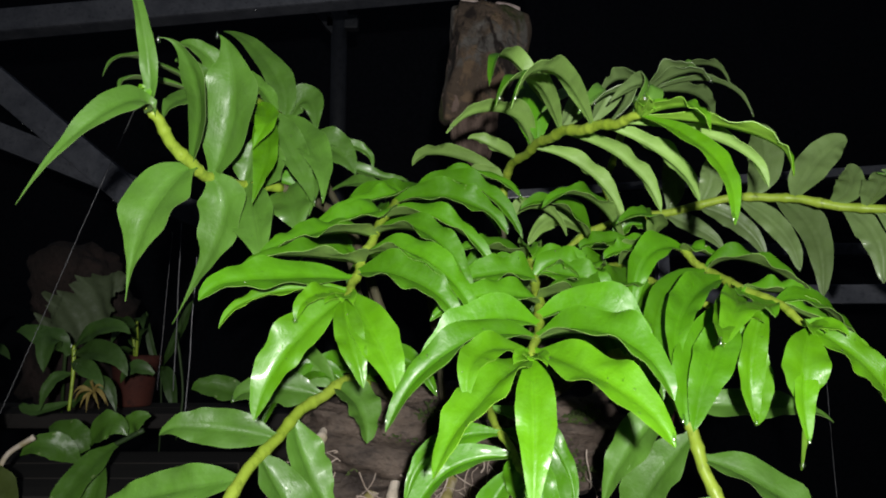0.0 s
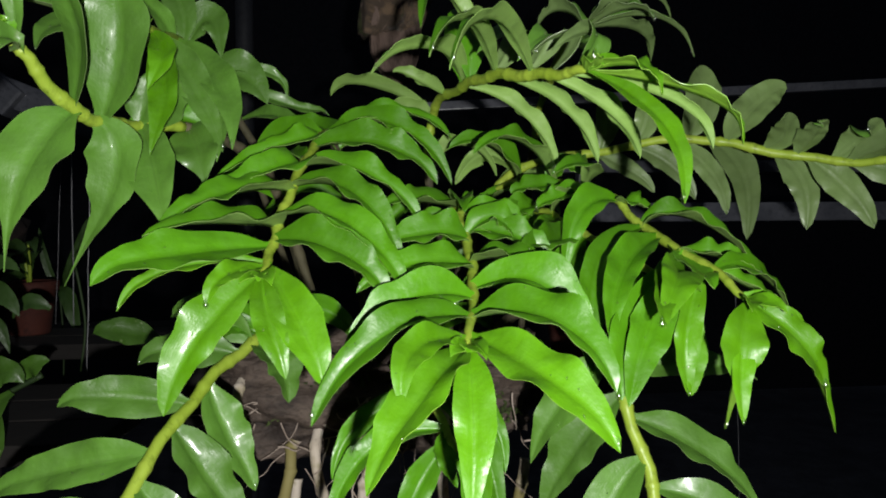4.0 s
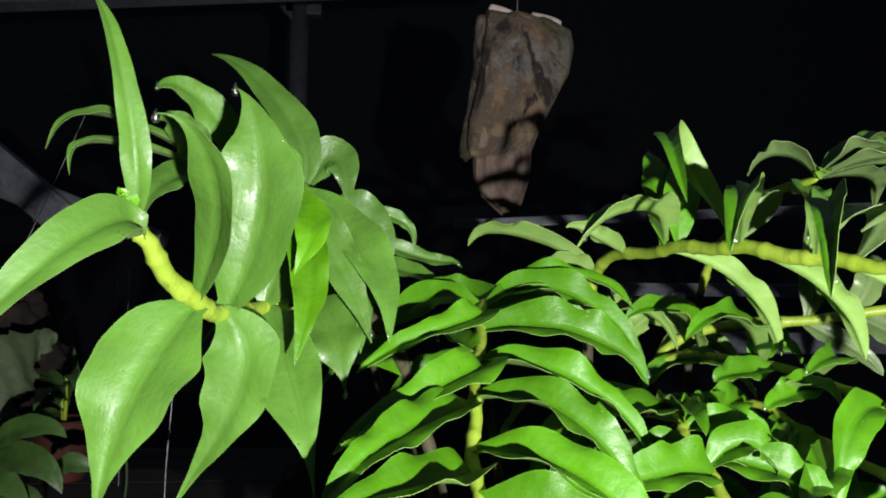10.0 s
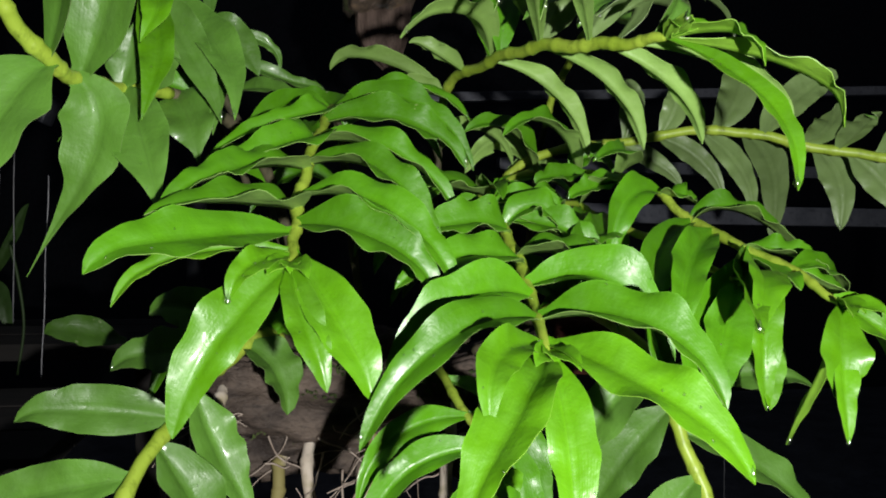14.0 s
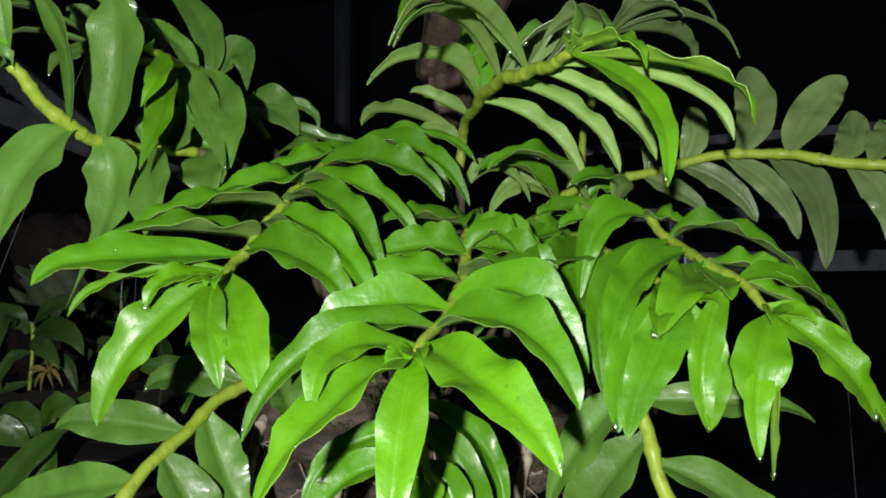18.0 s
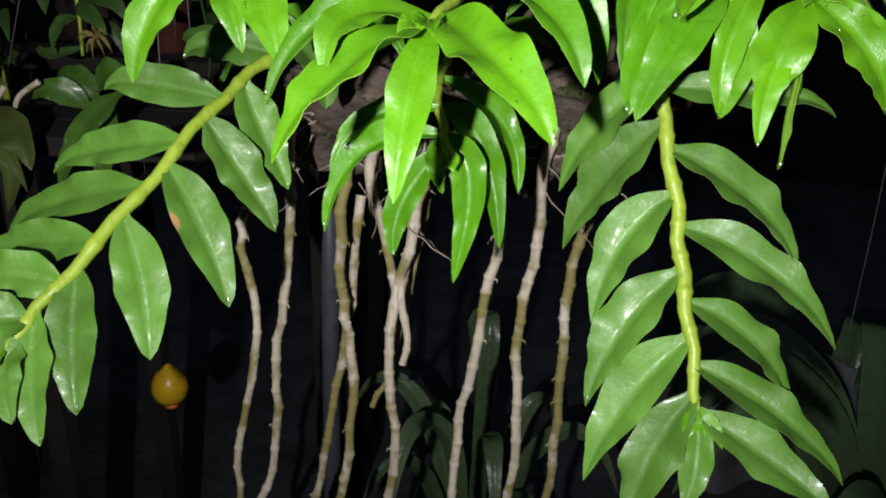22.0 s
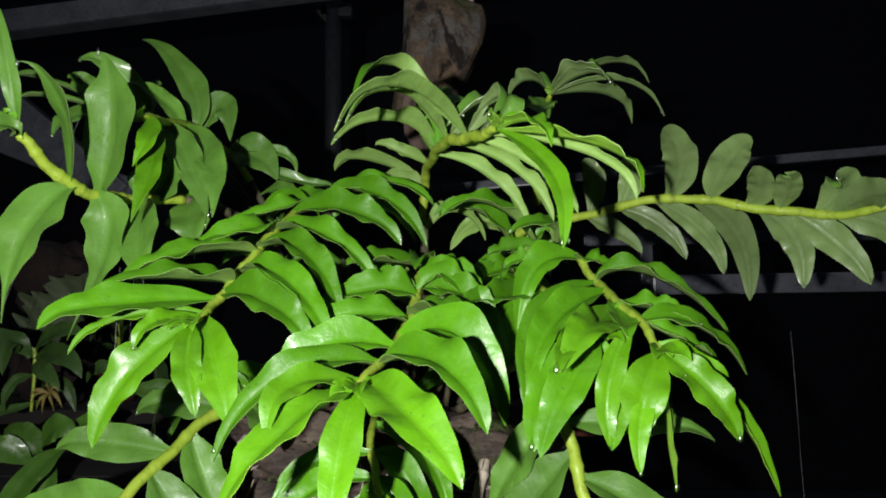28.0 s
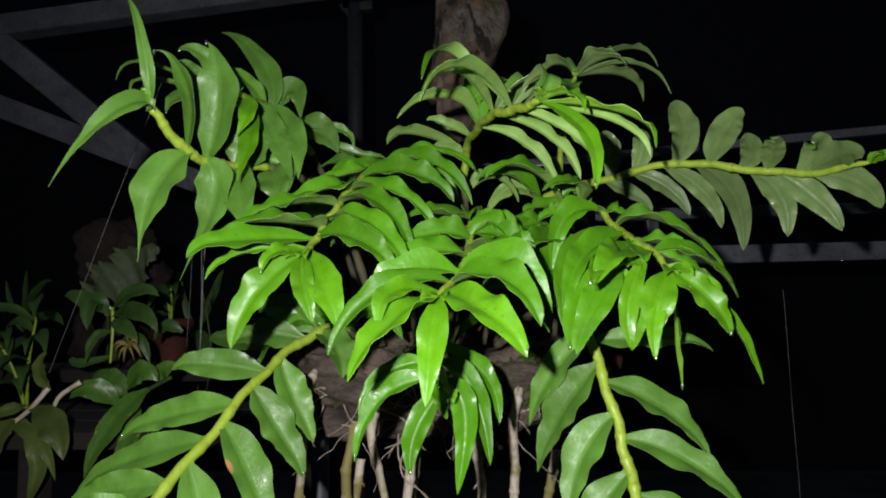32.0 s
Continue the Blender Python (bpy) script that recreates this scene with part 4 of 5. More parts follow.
def stem(points, radius, mat, nodes):
    path = spline(points, 10)
    bm = bmesh.new()

    def girth(u):
        x = u * nodes
        ring = math.exp(-(((x - round(x)) / 0.07) ** 2)) + 0.6 * math.exp(-(((x - round(x) - 0.12) / 0.05) ** 2))
        return 0.9 * radius * (0.9 + 0.2 * ring + 0.05 * math.sin(x * 1.7)) * (1.0 - 0.15 * u)

    rnd = random.Random(int(points[0][0] * 5000) + nodes)
    kinks = [Vector((rnd.uniform(-1, 1), rnd.uniform(-1, 1), rnd.uniform(-1, 1))) * 0.0028 for _ in range(nodes + 2)]
    fine = []
    for i in range(nodes * 12 + 1):
        p, t = along(path, i / (nodes * 12))
        k = i // 12
        fine.append(p + kinks[k].lerp(kinks[k + 1], i / 12 - k))
    tube(bm, fine, girth, 12)
    for k in range(1, nodes):
        if rnd.random() < 0.16:
            p, out = fine[k * 12], Vector((rnd.choice((-1, 1)), -0.4, rnd.uniform(-0.8, 0.2))).normalized()
            tube(bm, [p, p + out * radius * 1.3, p + out * radius * 1.3 + Vector((0, 0, -0.004))], lambda u: 0.0015 * (1 - 0.6 * u), 6)
    return grown(part("bare_cane", bm, mat, orchid, "leafless grey-brown jointed old cane"))


stem([(-0.238, 0.930, 1.225), (-0.246, 0.930, 1.169), (-0.231, 0.930, 1.086), (-0.242, 0.930, 0.977), (-0.270, 0.930, 0.855), (-0.277, 0.930, 0.758), (-0.279, 0.930, 0.679), (-0.259, 0.930, 0.529), (-0.289, 0.930, 0.349)], 0.0072, CANE_BARE, 24)
stem([(-0.147, 0.945, 1.400), (-0.155, 0.885, 1.350), (-0.176, 0.920, 1.195), (-0.190, 0.920, 1.095), (-0.203, 0.920, 1.006), (-0.205, 0.920, 0.921), (-0.226, 0.920, 0.806), (-0.270, 0.920, 0.689), (-0.250, 0.920, 0.539), (-0.280, 0.920, 0.359)], 0.0078, CANE_BARE, 28)
stem([(-0.083, 0.945, 1.330), (-0.091, 0.885, 1.280), (-0.105, 0.910, 1.158), (-0.100, 0.910, 1.084), (-0.091, 0.910, 0.989), (-0.103, 0.910, 0.853), (-0.119, 0.910, 0.735), (-0.099, 0.910, 0.585), (-0.129, 0.910, 0.405)], 0.0085, CANE_OLIVE, 25)
stem([(-0.091, 0.950, 1.247), (-0.099, 0.950, 1.142), (-0.112, 0.950, 1.037), (-0.135, 0.950, 0.921), (-0.150, 0.950, 0.816), (-0.177, 0.950, 0.690), (-0.157, 0.950, 0.540), (-0.187, 0.950, 0.360)], 0.0078, CANE_OLIVE, 24)
stem([(-0.054, 0.945, 1.346), (-0.062, 0.885, 1.296), (-0.050, 0.900, 1.221), (-0.037, 0.900, 1.169), (-0.031, 0.900, 1.138)], 0.0075, CANE_BARE, 5)
stem([(0.011, 0.945, 1.344), (0.003, 0.885, 1.294), (-0.007, 0.885, 1.237), (-0.026, 0.890, 1.150), (-0.036, 0.890, 1.060), (-0.035, 0.890, 0.991), (-0.028, 0.890, 0.918), (-0.039, 0.890, 0.818), (-0.060, 0.890, 0.752), (-0.040, 0.890, 0.602), (-0.070, 0.890, 0.422)], 0.0085, CANE_BARE, 25)
stem([(-0.014, 0.945, 1.195), (-0.022, 0.885, 1.145), (-0.013, 0.885, 1.082), (-0.020, 0.885, 1.049)], 0.0065, CANE_BARE, 4)
stem([(-0.000, 0.950, 1.269), (-0.014, 0.950, 1.183), (-0.028, 0.950, 1.099), (-0.050, 0.950, 0.989), (-0.075, 0.950, 0.939)], 0.0058, CANE_OLIVE, 9)
stem([(0.097, 0.945, 1.377), (0.089, 0.885, 1.327), (0.092, 0.920, 1.204), (0.079, 0.920, 1.124), (0.063, 0.920, 1.003), (0.052, 0.920, 0.908), (0.052, 0.920, 0.756), (0.072, 0.920, 0.606), (0.042, 0.920, 0.426)], 0.0085, CANE_BARE, 26)
stem([(0.151, 0.945, 1.375), (0.143, 0.885, 1.325), (0.140, 0.910, 1.227), (0.132, 0.910, 1.158), (0.125, 0.910, 1.085), (0.130, 0.910, 1.000), (0.135, 0.910, 0.909), (0.126, 0.910, 0.777), (0.146, 0.910, 0.627), (0.116, 0.910, 0.447)], 0.0085, CANE_BARE, 25)
stem([(0.202, 0.950, 1.264), (0.187, 0.950, 1.171), (0.184, 0.950, 1.088), (0.188, 0.950, 0.983), (0.187, 0.950, 0.867), (0.177, 0.950, 0.750), (0.197, 0.950, 0.600), (0.167, 0.950, 0.420)], 0.0085, CANE_OLIVE, 23)


rnd = random.Random(11)
for i in range(52):
    p = Vector((rnd.uniform(-0.18, 0.19), rnd.uniform(0.875, 0.905), rnd.uniform(1.285, 1.37)))
    pts, heading = [p.copy()], rnd.uniform(2.2, 7.2)
    for k in range(rnd.randint(3, 8)):
        heading += rnd.uniform(-0.8, 0.8)
        p = p + Vector((0.012 * math.cos(heading), rnd.uniform(-0.006, 0.004), 0.009 * math.sin(heading) - (0.007 if i % 3 else 0.002)))
        pts.append(p.copy())
    bm = bmesh.new()
    r = rnd.uniform(0.0005, 0.0014)
    tube(bm, spline(pts, 6), lambda u: r * (1 - 0.5 * u), 7)
    grown(part("root", bm, ROOT, orchid))

# ---------------------------------------------------------------- hanging log behind the orchid
log = thing("hanging_log", "weathered brown split log hung upright on a wire", "log", (0.08, 1.27, 1.96))


def loft(outline, seed, grooves, ragged):
    """An upright piece of split wood: rings from top to bottom, each with its left, right and depth."""
    bm = bmesh.new()
    sides, grid = 48, []
    levels = [(k, f / 5) for k in range(len(outline) - 1) for f in range(5)] + [(len(outline) - 2, 1.0)]
    for k, f in levels:
        z, left, right, deep = (p + (q - p) * f for p, q in zip(outline[k], outline[k + 1]))
        end = max(0, 1 - (outline[0][0] - z) / 0.02) + max(0, 1 - (z - outline[-1][0]) / 0.03)
        ring = []
        for n in range(sides):
            a = 2 * math.pi * n / sides
            c, s = math.cos(a), math.sin(a)
            q = Vector((c * 1.6 + seed, s * 1.6, z * 7))
            push = 1 + 0.07 * noise.fractal(q, 0.8, 2.1, 5) - 0.10 * max(0, math.sin(grooves * a + 3 * noise.noise(q * 0.6))) ** 3
            x = (left + right) / 2 + (right - left) / 2 * math.copysign(abs(c) ** 0.7, c) * push
            y = deep * math.copysign(abs(s) ** 0.8, s) * (push + 0.22 * noise.fractal(q * 1.3, 0.7, 2.2, 4))
            slope = 0.010 if z > 2.0 else 0.0
            ring.append(bm.verts.new((x - 0.08, y, z - 1.96 + end * ragged * noise.noise(q * 1.5) - slope * c * end)))
        grid.append(ring)
    for a, b in zip(grid, grid[1:]):
        for k in range(sides):
            bm.faces.new((a[k], a[(k + 1) % sides], b[(k + 1) % sides], b[k]))
    bm.faces.new(grid[0][::-1])
    bm.faces.new(grid[-1])
    bmesh.ops.recalc_face_normals(bm, faces=bm.faces)
    return bm


part("bark_shell", loft(((2.094, 0.012, 0.160, 0.050), (2.06, 0.010, 0.163, 0.056), (2.02, 0.010, 0.158, 0.058), (1.98, 0.005, 0.138, 0.056), (1.94, -0.003, 0.114, 0.052), (1.905, -0.007, 0.100, 0.046), (1.888, -0.006, 0.070, 0.040)), 2.0, 4, 0.020), LOG, log)
part("heartwood", loft(((1.95, 0.014, 0.100, 0.026), (1.88, 0.012, 0.100, 0.030), (1.86, 0.013, 0.098, 0.028), (1.835, 0.024, 0.090, 0.022), (1.81, 0.056, 0.082, 0.010)), 7.0, 7, 0.010), HEARTWOOD, log, "pinkish-brown fibrous heartwood")
for dx, w, tilt, up in ((-0.032, 0.036, 14, 0.142), (0.034, 0.048, 18, 0.128)):
    cap = part("pale_bracket", lump((w, w, 0.024), 20 + dx * 100, 0.15), FUNGUS, log, "pale pinkish bracket fungus")
    cap.location = (dx, -0.01, up)
    cap.rotation_euler = (radians(-10), radians(tilt), 0)
bm = bmesh.new()
tube(bm, spline([(0.0, 0, 0.14), (0.004, 0, 0.5), (0.0, 0, 1.2)], 6), 0.001, 6)
part("wire", bm, DARK_TUBE, log)

# ---------------------------------------------------------------- the frame of the shade house


def bar(parent, a, b, size=0.05, mat=TUBE, name="bar"):
    """A square tube with rounded corners from a to b."""
    a, b = Vector(a), Vector(b)
    bm = bmesh.new()
    box(bm, (size, size, (b - a).length), (0, 0, 0), size * 0.12)
    ob = part(name, bm, mat, parent, smooth=False)
    ob.matrix_parent_inverse = Matrix.Translation(-Vector(parent.location))
    ob.matrix_basis = Matrix.Translation((a + b) / 2) @ (b - a).to_track_quat("Z", "Y").to_matrix().to_4x4()
    return ob


truss = thing("roof_truss", "wet grey-painted square-tube roof truss of the shade house", "metal frame", (-1.3, 1.8, 0.0))
bar(truss, (-1.75, 1.8, 2.262), (0.25, 1.8, 2.45), 0.062)
bar(truss, (-1.42, 1.8, 2.37), (-0.80, 1.84, 1.855), 0.072)
bar(truss, (-1.60, 1.86, 2.20), (-0.60, 1.86, 1.80), 0.066)
bar(truss, (-1.42, 1.8, 0.0), (-1.42, 1.8, 2.262), 0.07, name="post")
rack = thing("shelf_rack", "grey-painted square-tube rack behind the orchid", "metal rack", (0.9, 1.8, 0.0))
bar(rack, (0.05, 1.85, 1.862), (1.72, 1.726, 1.952), 0.022)
bar(rack, (0.40, 1.8, 1.716), (1.72, 1.8, 1.724), 0.03)
bar(rack, (0.55, 1.74, 1.600), (1.72, 1.685, 1.603), 0.046)
bar(rack, (0.545, 1.77, 1.605), (0.545, 1.77, 1.71), 0.03)
for x in (1.72,):
    bar(rack, (x, 1.82, 0.0), (x, 1.82, 1.93), 0.04, name="post")
rnd = random.Random(44)
for parent, a, b, drop_size in ((truss, (-1.75, 1.8, 2.231), (0.25, 1.8, 2.419), 0.0055), (truss, (-1.42, 1.77, 2.325), (-0.80, 1.80, 1.812), 0.005), (rack, (0.55, 1.72, 1.577), (1.40, 1.68, 1.579), 0.004), (rack, (0.05, 1.85, 1.851), (1.40, 1.75, 1.924), 0.003)):
    for k in range(16):
        d = part("water_drop", lathe(bmesh.new(), [(0.0001, 0.6 * drop_size), (0.5 * drop_size, 0.2 * drop_size), (0.55 * drop_size, -0.2 * drop_size), (0.25 * drop_size, -0.55 * drop_size), (0.0001, -0.62 * drop_size)], 10), WATER, parent)
        d.location = Vector(a).lerp(Vector(b), (k + rnd.random()) / 16) - Vector(parent.location) + Vector((0, rnd.uniform(-0.02, 0.0), 0))
post = thing("roof_post", "grey painted tube post with a welded head plate, darkened for weak light", "post", (-0.38, 2.5, 0.0))
bm = bmesh.new()
tube(bm, [Vector((0, 0, z)) for z in (0.0, 1.2, 2.2, 2.75)], 0.03, 16)
part("pole", bm, DIMMED_PAINT, post)
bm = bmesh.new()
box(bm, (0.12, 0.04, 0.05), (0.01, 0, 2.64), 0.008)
part("head_plate", bm, DIMMED_PAINT, post, smooth=False)
bar(post, (-0.50, 2.5, 2.74), (-0.385, 2.5, 2.60), 0.04, DIMMED_PAINT, "brace")
prop = thing("support_pole", "slim dark blue-grey metal pole under the orchid", "pole", (-0.235, 1.25, 0.0))
bm = bmesh.new()
tube(bm, [Vector((0.012 * z, 0, z)) for z in (0.0, 0.5, 1.0, 1.33)], 0.017, 14)
part("pole", bm, DARK_TUBE, prop)
hang = thing("hanging_wires", "thin wet nylon strings hung from the roof", "string", (0, 1.1, 2.3))
hang_inverse = Matrix.Translation((0, -1.1, -2.3))
for a, b, r in (
    ((-0.312, 0.9, 1.60), (-0.318, 0.9, 1.40), 0.0004),
    ((-0.475, 1.1, 1.9), (-0.70, 1.1, 1.30), 0.0004),
    ((0.685, 1.3, 1.50), (0.70, 1.3, 0.95), 0.0004),
    ((-0.500, 1.35, 1.72), (-0.501, 1.35, 1.40), 0.0008),
    ((-0.52, 1.36, 1.70), (-0.535, 1.36, 1.40), 0.0004),
):
    a, b = Vector(a), Vector(b)
    bm = bmesh.new()
    tube(bm, [a.lerp(b, k / 12) + Vector((0.0005 * math.sin(k), 0, 0)) for k in range(13)], r, 6)
    part("string", bm, STRING, hang).matrix_parent_inverse = hang_inverse

# ---------------------------------------------------------------- shelf with potted plants
shelf = thing("plant_shelf", "added plank shelf carrying potted plants, near-black to sink into shade", "shelf", (-0.85, 1.28, 0.0))
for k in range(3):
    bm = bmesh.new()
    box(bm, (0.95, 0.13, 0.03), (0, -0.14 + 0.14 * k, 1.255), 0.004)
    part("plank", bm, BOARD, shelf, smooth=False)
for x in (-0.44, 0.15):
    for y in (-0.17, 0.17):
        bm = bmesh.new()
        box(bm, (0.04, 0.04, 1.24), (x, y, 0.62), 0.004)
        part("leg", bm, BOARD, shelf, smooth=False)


def pot(place, r, h, label, mat=CLAY):
    ob = thing("flower_pot", label, "pot", place, "clay pots")
    bm = bmesh.new()
    lathe(bm, [(r * 0.68, 0), (r * 0.72, 0.004), (r * 0.92, h * 0.8), (r * 0.93, h * 0.81), (r * 1.04, h * 0.82), (r * 1.05, h), (r * 0.96, h), (r * 0.92, h * 0.86)], 36)
    part("body", bm, mat, ob)
    bm = bmesh.new()
    lathe(bm, [(r * 0.905, h * 0.84), (r * 0.5, h * 0.875), (r * 0.05, h * 0.88)], 24)
    part("potting_soil", bm, SOIL, ob)
    bm = bmesh.new()
    tube(bm, [Vector((0.004, -0.885 * r, h * 0.66)), Vector((0.004, -0.8 * r, h * 0.66))], 0.007, 14)
    part("drain_hole", bm, SOIL, ob, "dark round drain hole")
    return ob


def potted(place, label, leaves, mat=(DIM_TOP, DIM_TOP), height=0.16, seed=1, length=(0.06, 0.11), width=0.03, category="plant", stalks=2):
    """A leafy plant with upright stalks, standing at the place."""
    rnd = random.Random(seed)
    ob = thing("leafy_plant", label, category, place, "potted plants")
    for s in range(stalks):
        lean = Vector((rnd.uniform(-0.3, 0.3), rnd.uniform(-0.3, 0.2), 1)) * height * rnd.uniform(0.75, 1.15)
        path = spline([(0, 0, 0), lean * 0.5 + Vector((rnd.uniform(-0.01, 0.01), 0, 0)), lean], 8)
        bm = bmesh.new()
        tube(bm, path, lambda u: 0.0045 * (1 - 0.5 * u), 8)
        stalk = part("stalk", bm, CANE_GREEN, ob)
        n = leaves // stalks
        for i in range(n):
            u = 0.3 + 0.7 * i / max(1, n - 1)
            p, _ = along(path, u)
            a = rnd.uniform(0, 6.283)
            size = rnd.uniform(*length)
            out = Vector((math.cos(a), math.sin(a) - 0.35, rnd.uniform(0.0, 0.6)))
            tip = p + out.normalized() * size + Vector((0, 0, -0.3 * size))
            mid = p + out.normalized() * size * 0.55 + Vector((0, 0, 0.08 * size))
            part("leaf", blade(p, mid, tip, width * rnd.uniform(0.8, 1.2), (0, -0.6, 0.8), seed=seed * 50 + i + 100 * s, along_steps=10, across=4), mat, stalk)
    return ob


bench = thing("plant_bench", "added plank bench far behind carrying pots, near-black to sink into shade", "bench", (-0.95, 2.02, 0.0))
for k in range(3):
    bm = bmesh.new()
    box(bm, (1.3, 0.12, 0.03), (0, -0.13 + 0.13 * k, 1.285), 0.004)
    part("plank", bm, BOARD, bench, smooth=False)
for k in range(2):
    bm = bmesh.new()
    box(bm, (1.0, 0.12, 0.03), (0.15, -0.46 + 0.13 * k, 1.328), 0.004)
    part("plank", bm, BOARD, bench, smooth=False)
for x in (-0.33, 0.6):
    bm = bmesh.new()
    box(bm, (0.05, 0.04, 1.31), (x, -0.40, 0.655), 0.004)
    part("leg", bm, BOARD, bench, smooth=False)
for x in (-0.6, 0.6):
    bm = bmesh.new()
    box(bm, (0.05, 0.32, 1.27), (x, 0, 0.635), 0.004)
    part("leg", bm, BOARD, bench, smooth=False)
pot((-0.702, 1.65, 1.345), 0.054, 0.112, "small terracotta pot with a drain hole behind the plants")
potted((-0.702, 1.65, 1.44), "small dark green plant in a terracotta pot", 8, height=0.09, seed=3)
potted((-0.86, 1.32, 1.272), "bushy dark green plant at the shelf's edge", 16, height=0.2, seed=15, length=(0.07, 0.12), width=0.03)
potted((-0.98, 1.22, 1.272), "bushy dark green plant with oval leaves", 18, height=0.16, seed=9, length=(0.07, 0.11), width=0.036)
pot((0.285, 1.0, 1.375), 0.04, 0.07, "small dark red clay pot wedged behind the orchid")

# low plants beside the orchid
BESIDE = {
    "oval": (thing("oval_leaved_plant", "green plant with broad oval leaves beside the orchid", "plant", (-0.48, 1.09, 1.27)), (OVAL_TOP, OLD_UNDER), 0.004),
    "olive": (thing("olive_leaved_plant", "dull olive-green succulent plant with drooping leaves", "plant", (-0.64, 1.03, 1.25)), (OLIVE_TOP, OLIVE_TOP), 0.0045),
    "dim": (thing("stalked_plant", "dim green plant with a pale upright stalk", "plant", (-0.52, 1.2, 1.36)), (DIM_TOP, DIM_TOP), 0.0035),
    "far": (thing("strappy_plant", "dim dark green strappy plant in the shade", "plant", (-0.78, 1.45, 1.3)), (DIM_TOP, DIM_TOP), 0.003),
}


def beside(kind, ob):
    ob.matrix_parent_inverse = Matrix.Translation(-BESIDE[kind][0].location)
    return ob


def sprig(kind, points):
    bm = bmesh.new()
    tube(bm, spline(points, 8), lambda u: BESIDE[kind][2] * (1 - 0.3 * u), 8)
    beside(kind, part("stalk", bm, {"dim": CANE_GREEN, "olive": CANE_OLIVE}.get(kind, DIM_STALK), BESIDE[kind][0]))


def frond_leaf(kind, base, mid, tip, width):
    beside(kind, part("leaf", blade(base, mid, tip, width, (0, -0.9, 0.5), fold=0.3, wave=0.06, seed=int(1000 * abs(tip[0]) + 7000 * tip[2]), acute=0.1, along_steps=14, across=6), BESIDE[kind][1], BESIDE[kind][0]))


sprig("oval", [(-0.450, 1.100, 1.361), (-0.515, 1.100, 1.327), (-0.540, 1.100, 1.308), (-0.544, 1.100, 1.274), (-0.536, 1.100, 1.150)])
sprig("olive", [(-0.630, 1.030, 1.351), (-0.658, 1.030, 1.319), (-0.687, 1.030, 1.296), (-0.735, 1.030, 1.268), (-0.761, 1.030, 1.204)])
sprig("olive", [(-0.575, 1.030, 1.360), (-0.610, 1.030, 1.337), (-0.624, 1.030, 1.309)])
sprig("dim", [(-0.614, 1.200, 1.486), (-0.613, 1.200, 1.438), (-0.616, 1.200, 1.379)])
sprig("far", [(-1.291, 1.950, 1.419), (-1.278, 1.950, 1.335), (-1.283, 1.950, 1.218)])
sprig("far", [(-0.780, 2.000, 1.411), (-0.773, 2.000, 1.276), (-0.776, 2.000, 1.142)])
sprig("far", [(-0.559, 1.500, 1.516), (-0.546, 1.500, 1.455), (-0.537, 1.500, 1.375), (-0.547, 1.500, 1.290)])
frond_leaf("oval", (-0.532, 1.080, 1.314), (-0.562, 1.055, 1.346), (-0.605, 1.050, 1.337), 0.040)
frond_leaf("oval", (-0.530, 1.090, 1.332), (-0.549, 1.085, 1.354), (-0.593, 1.100, 1.370), 0.050)
frond_leaf("oval", (-0.524, 1.090, 1.343), (-0.491, 1.070, 1.372), (-0.461, 1.070, 1.362), 0.045)
frond_leaf("oval", (-0.482, 1.080, 1.342), (-0.517, 1.030, 1.299), (-0.548, 1.000, 1.220), 0.046)
frond_leaf("oval", (-0.510, 1.100, 1.327), (-0.506, 1.065, 1.261), (-0.521, 1.050, 1.209), 0.040)
frond_leaf("oval", (-0.469, 1.120, 1.349), (-0.465, 1.100, 1.371), (-0.440, 1.100, 1.385), 0.035)
frond_leaf("oval", (-0.279, 1.080, 1.409), (-0.324, 1.055, 1.423), (-0.364, 1.050, 1.431), 0.040)
frond_leaf("olive", (-0.630, 1.030, 1.349), (-0.633, 1.005, 1.383), (-0.616, 1.000, 1.416), 0.028)
frond_leaf("olive", (-0.658, 1.030, 1.319), (-0.597, 0.995, 1.296), (-0.571, 0.980, 1.251), 0.048)
frond_leaf("olive", (-0.689, 1.020, 1.290), (-0.625, 0.990, 1.275), (-0.583, 0.980, 1.220), 0.026)
frond_leaf("olive", (-0.668, 1.030, 1.323), (-0.680, 1.005, 1.319), (-0.714, 1.000, 1.305), 0.024)
frond_leaf("olive", (-0.687, 1.030, 1.300), (-0.697, 1.005, 1.273), (-0.706, 1.000, 1.220), 0.040)
frond_leaf("olive", (-0.698, 1.060, 1.300), (-0.653, 1.035, 1.230), (-0.662, 1.030, 1.168), 0.035)
frond_leaf("dim", (-0.614, 1.200, 1.479), (-0.558, 1.165, 1.510), (-0.499, 1.150, 1.513), 0.034)
frond_leaf("dim", (-0.614, 1.200, 1.470), (-0.547, 1.165, 1.480), (-0.501, 1.150, 1.447), 0.040)
frond_leaf("dim", (-0.620, 1.200, 1.470), (-0.634, 1.165, 1.497), (-0.635, 1.150, 1.450), 0.045)
frond_leaf("dim", (-0.618, 1.200, 1.481), (-0.660, 1.190, 1.503), (-0.711, 1.200, 1.515), 0.035)
frond_leaf("dim", (-0.616, 1.200, 1.459), (-0.573, 1.165, 1.449), (-0.538, 1.150, 1.423), 0.030)
frond_leaf("dim", (-0.613, 1.200, 1.438), (-0.632, 1.175, 1.429), (-0.647, 1.170, 1.387), 0.022)
frond_leaf("dim", (-0.621, 1.220, 1.383), (-0.569, 1.200, 1.425), (-0.538, 1.200, 1.384), 0.030)
frond_leaf("dim", (-0.617, 1.220, 1.394), (-0.679, 1.210, 1.379), (-0.708, 1.220, 1.395), 0.020)
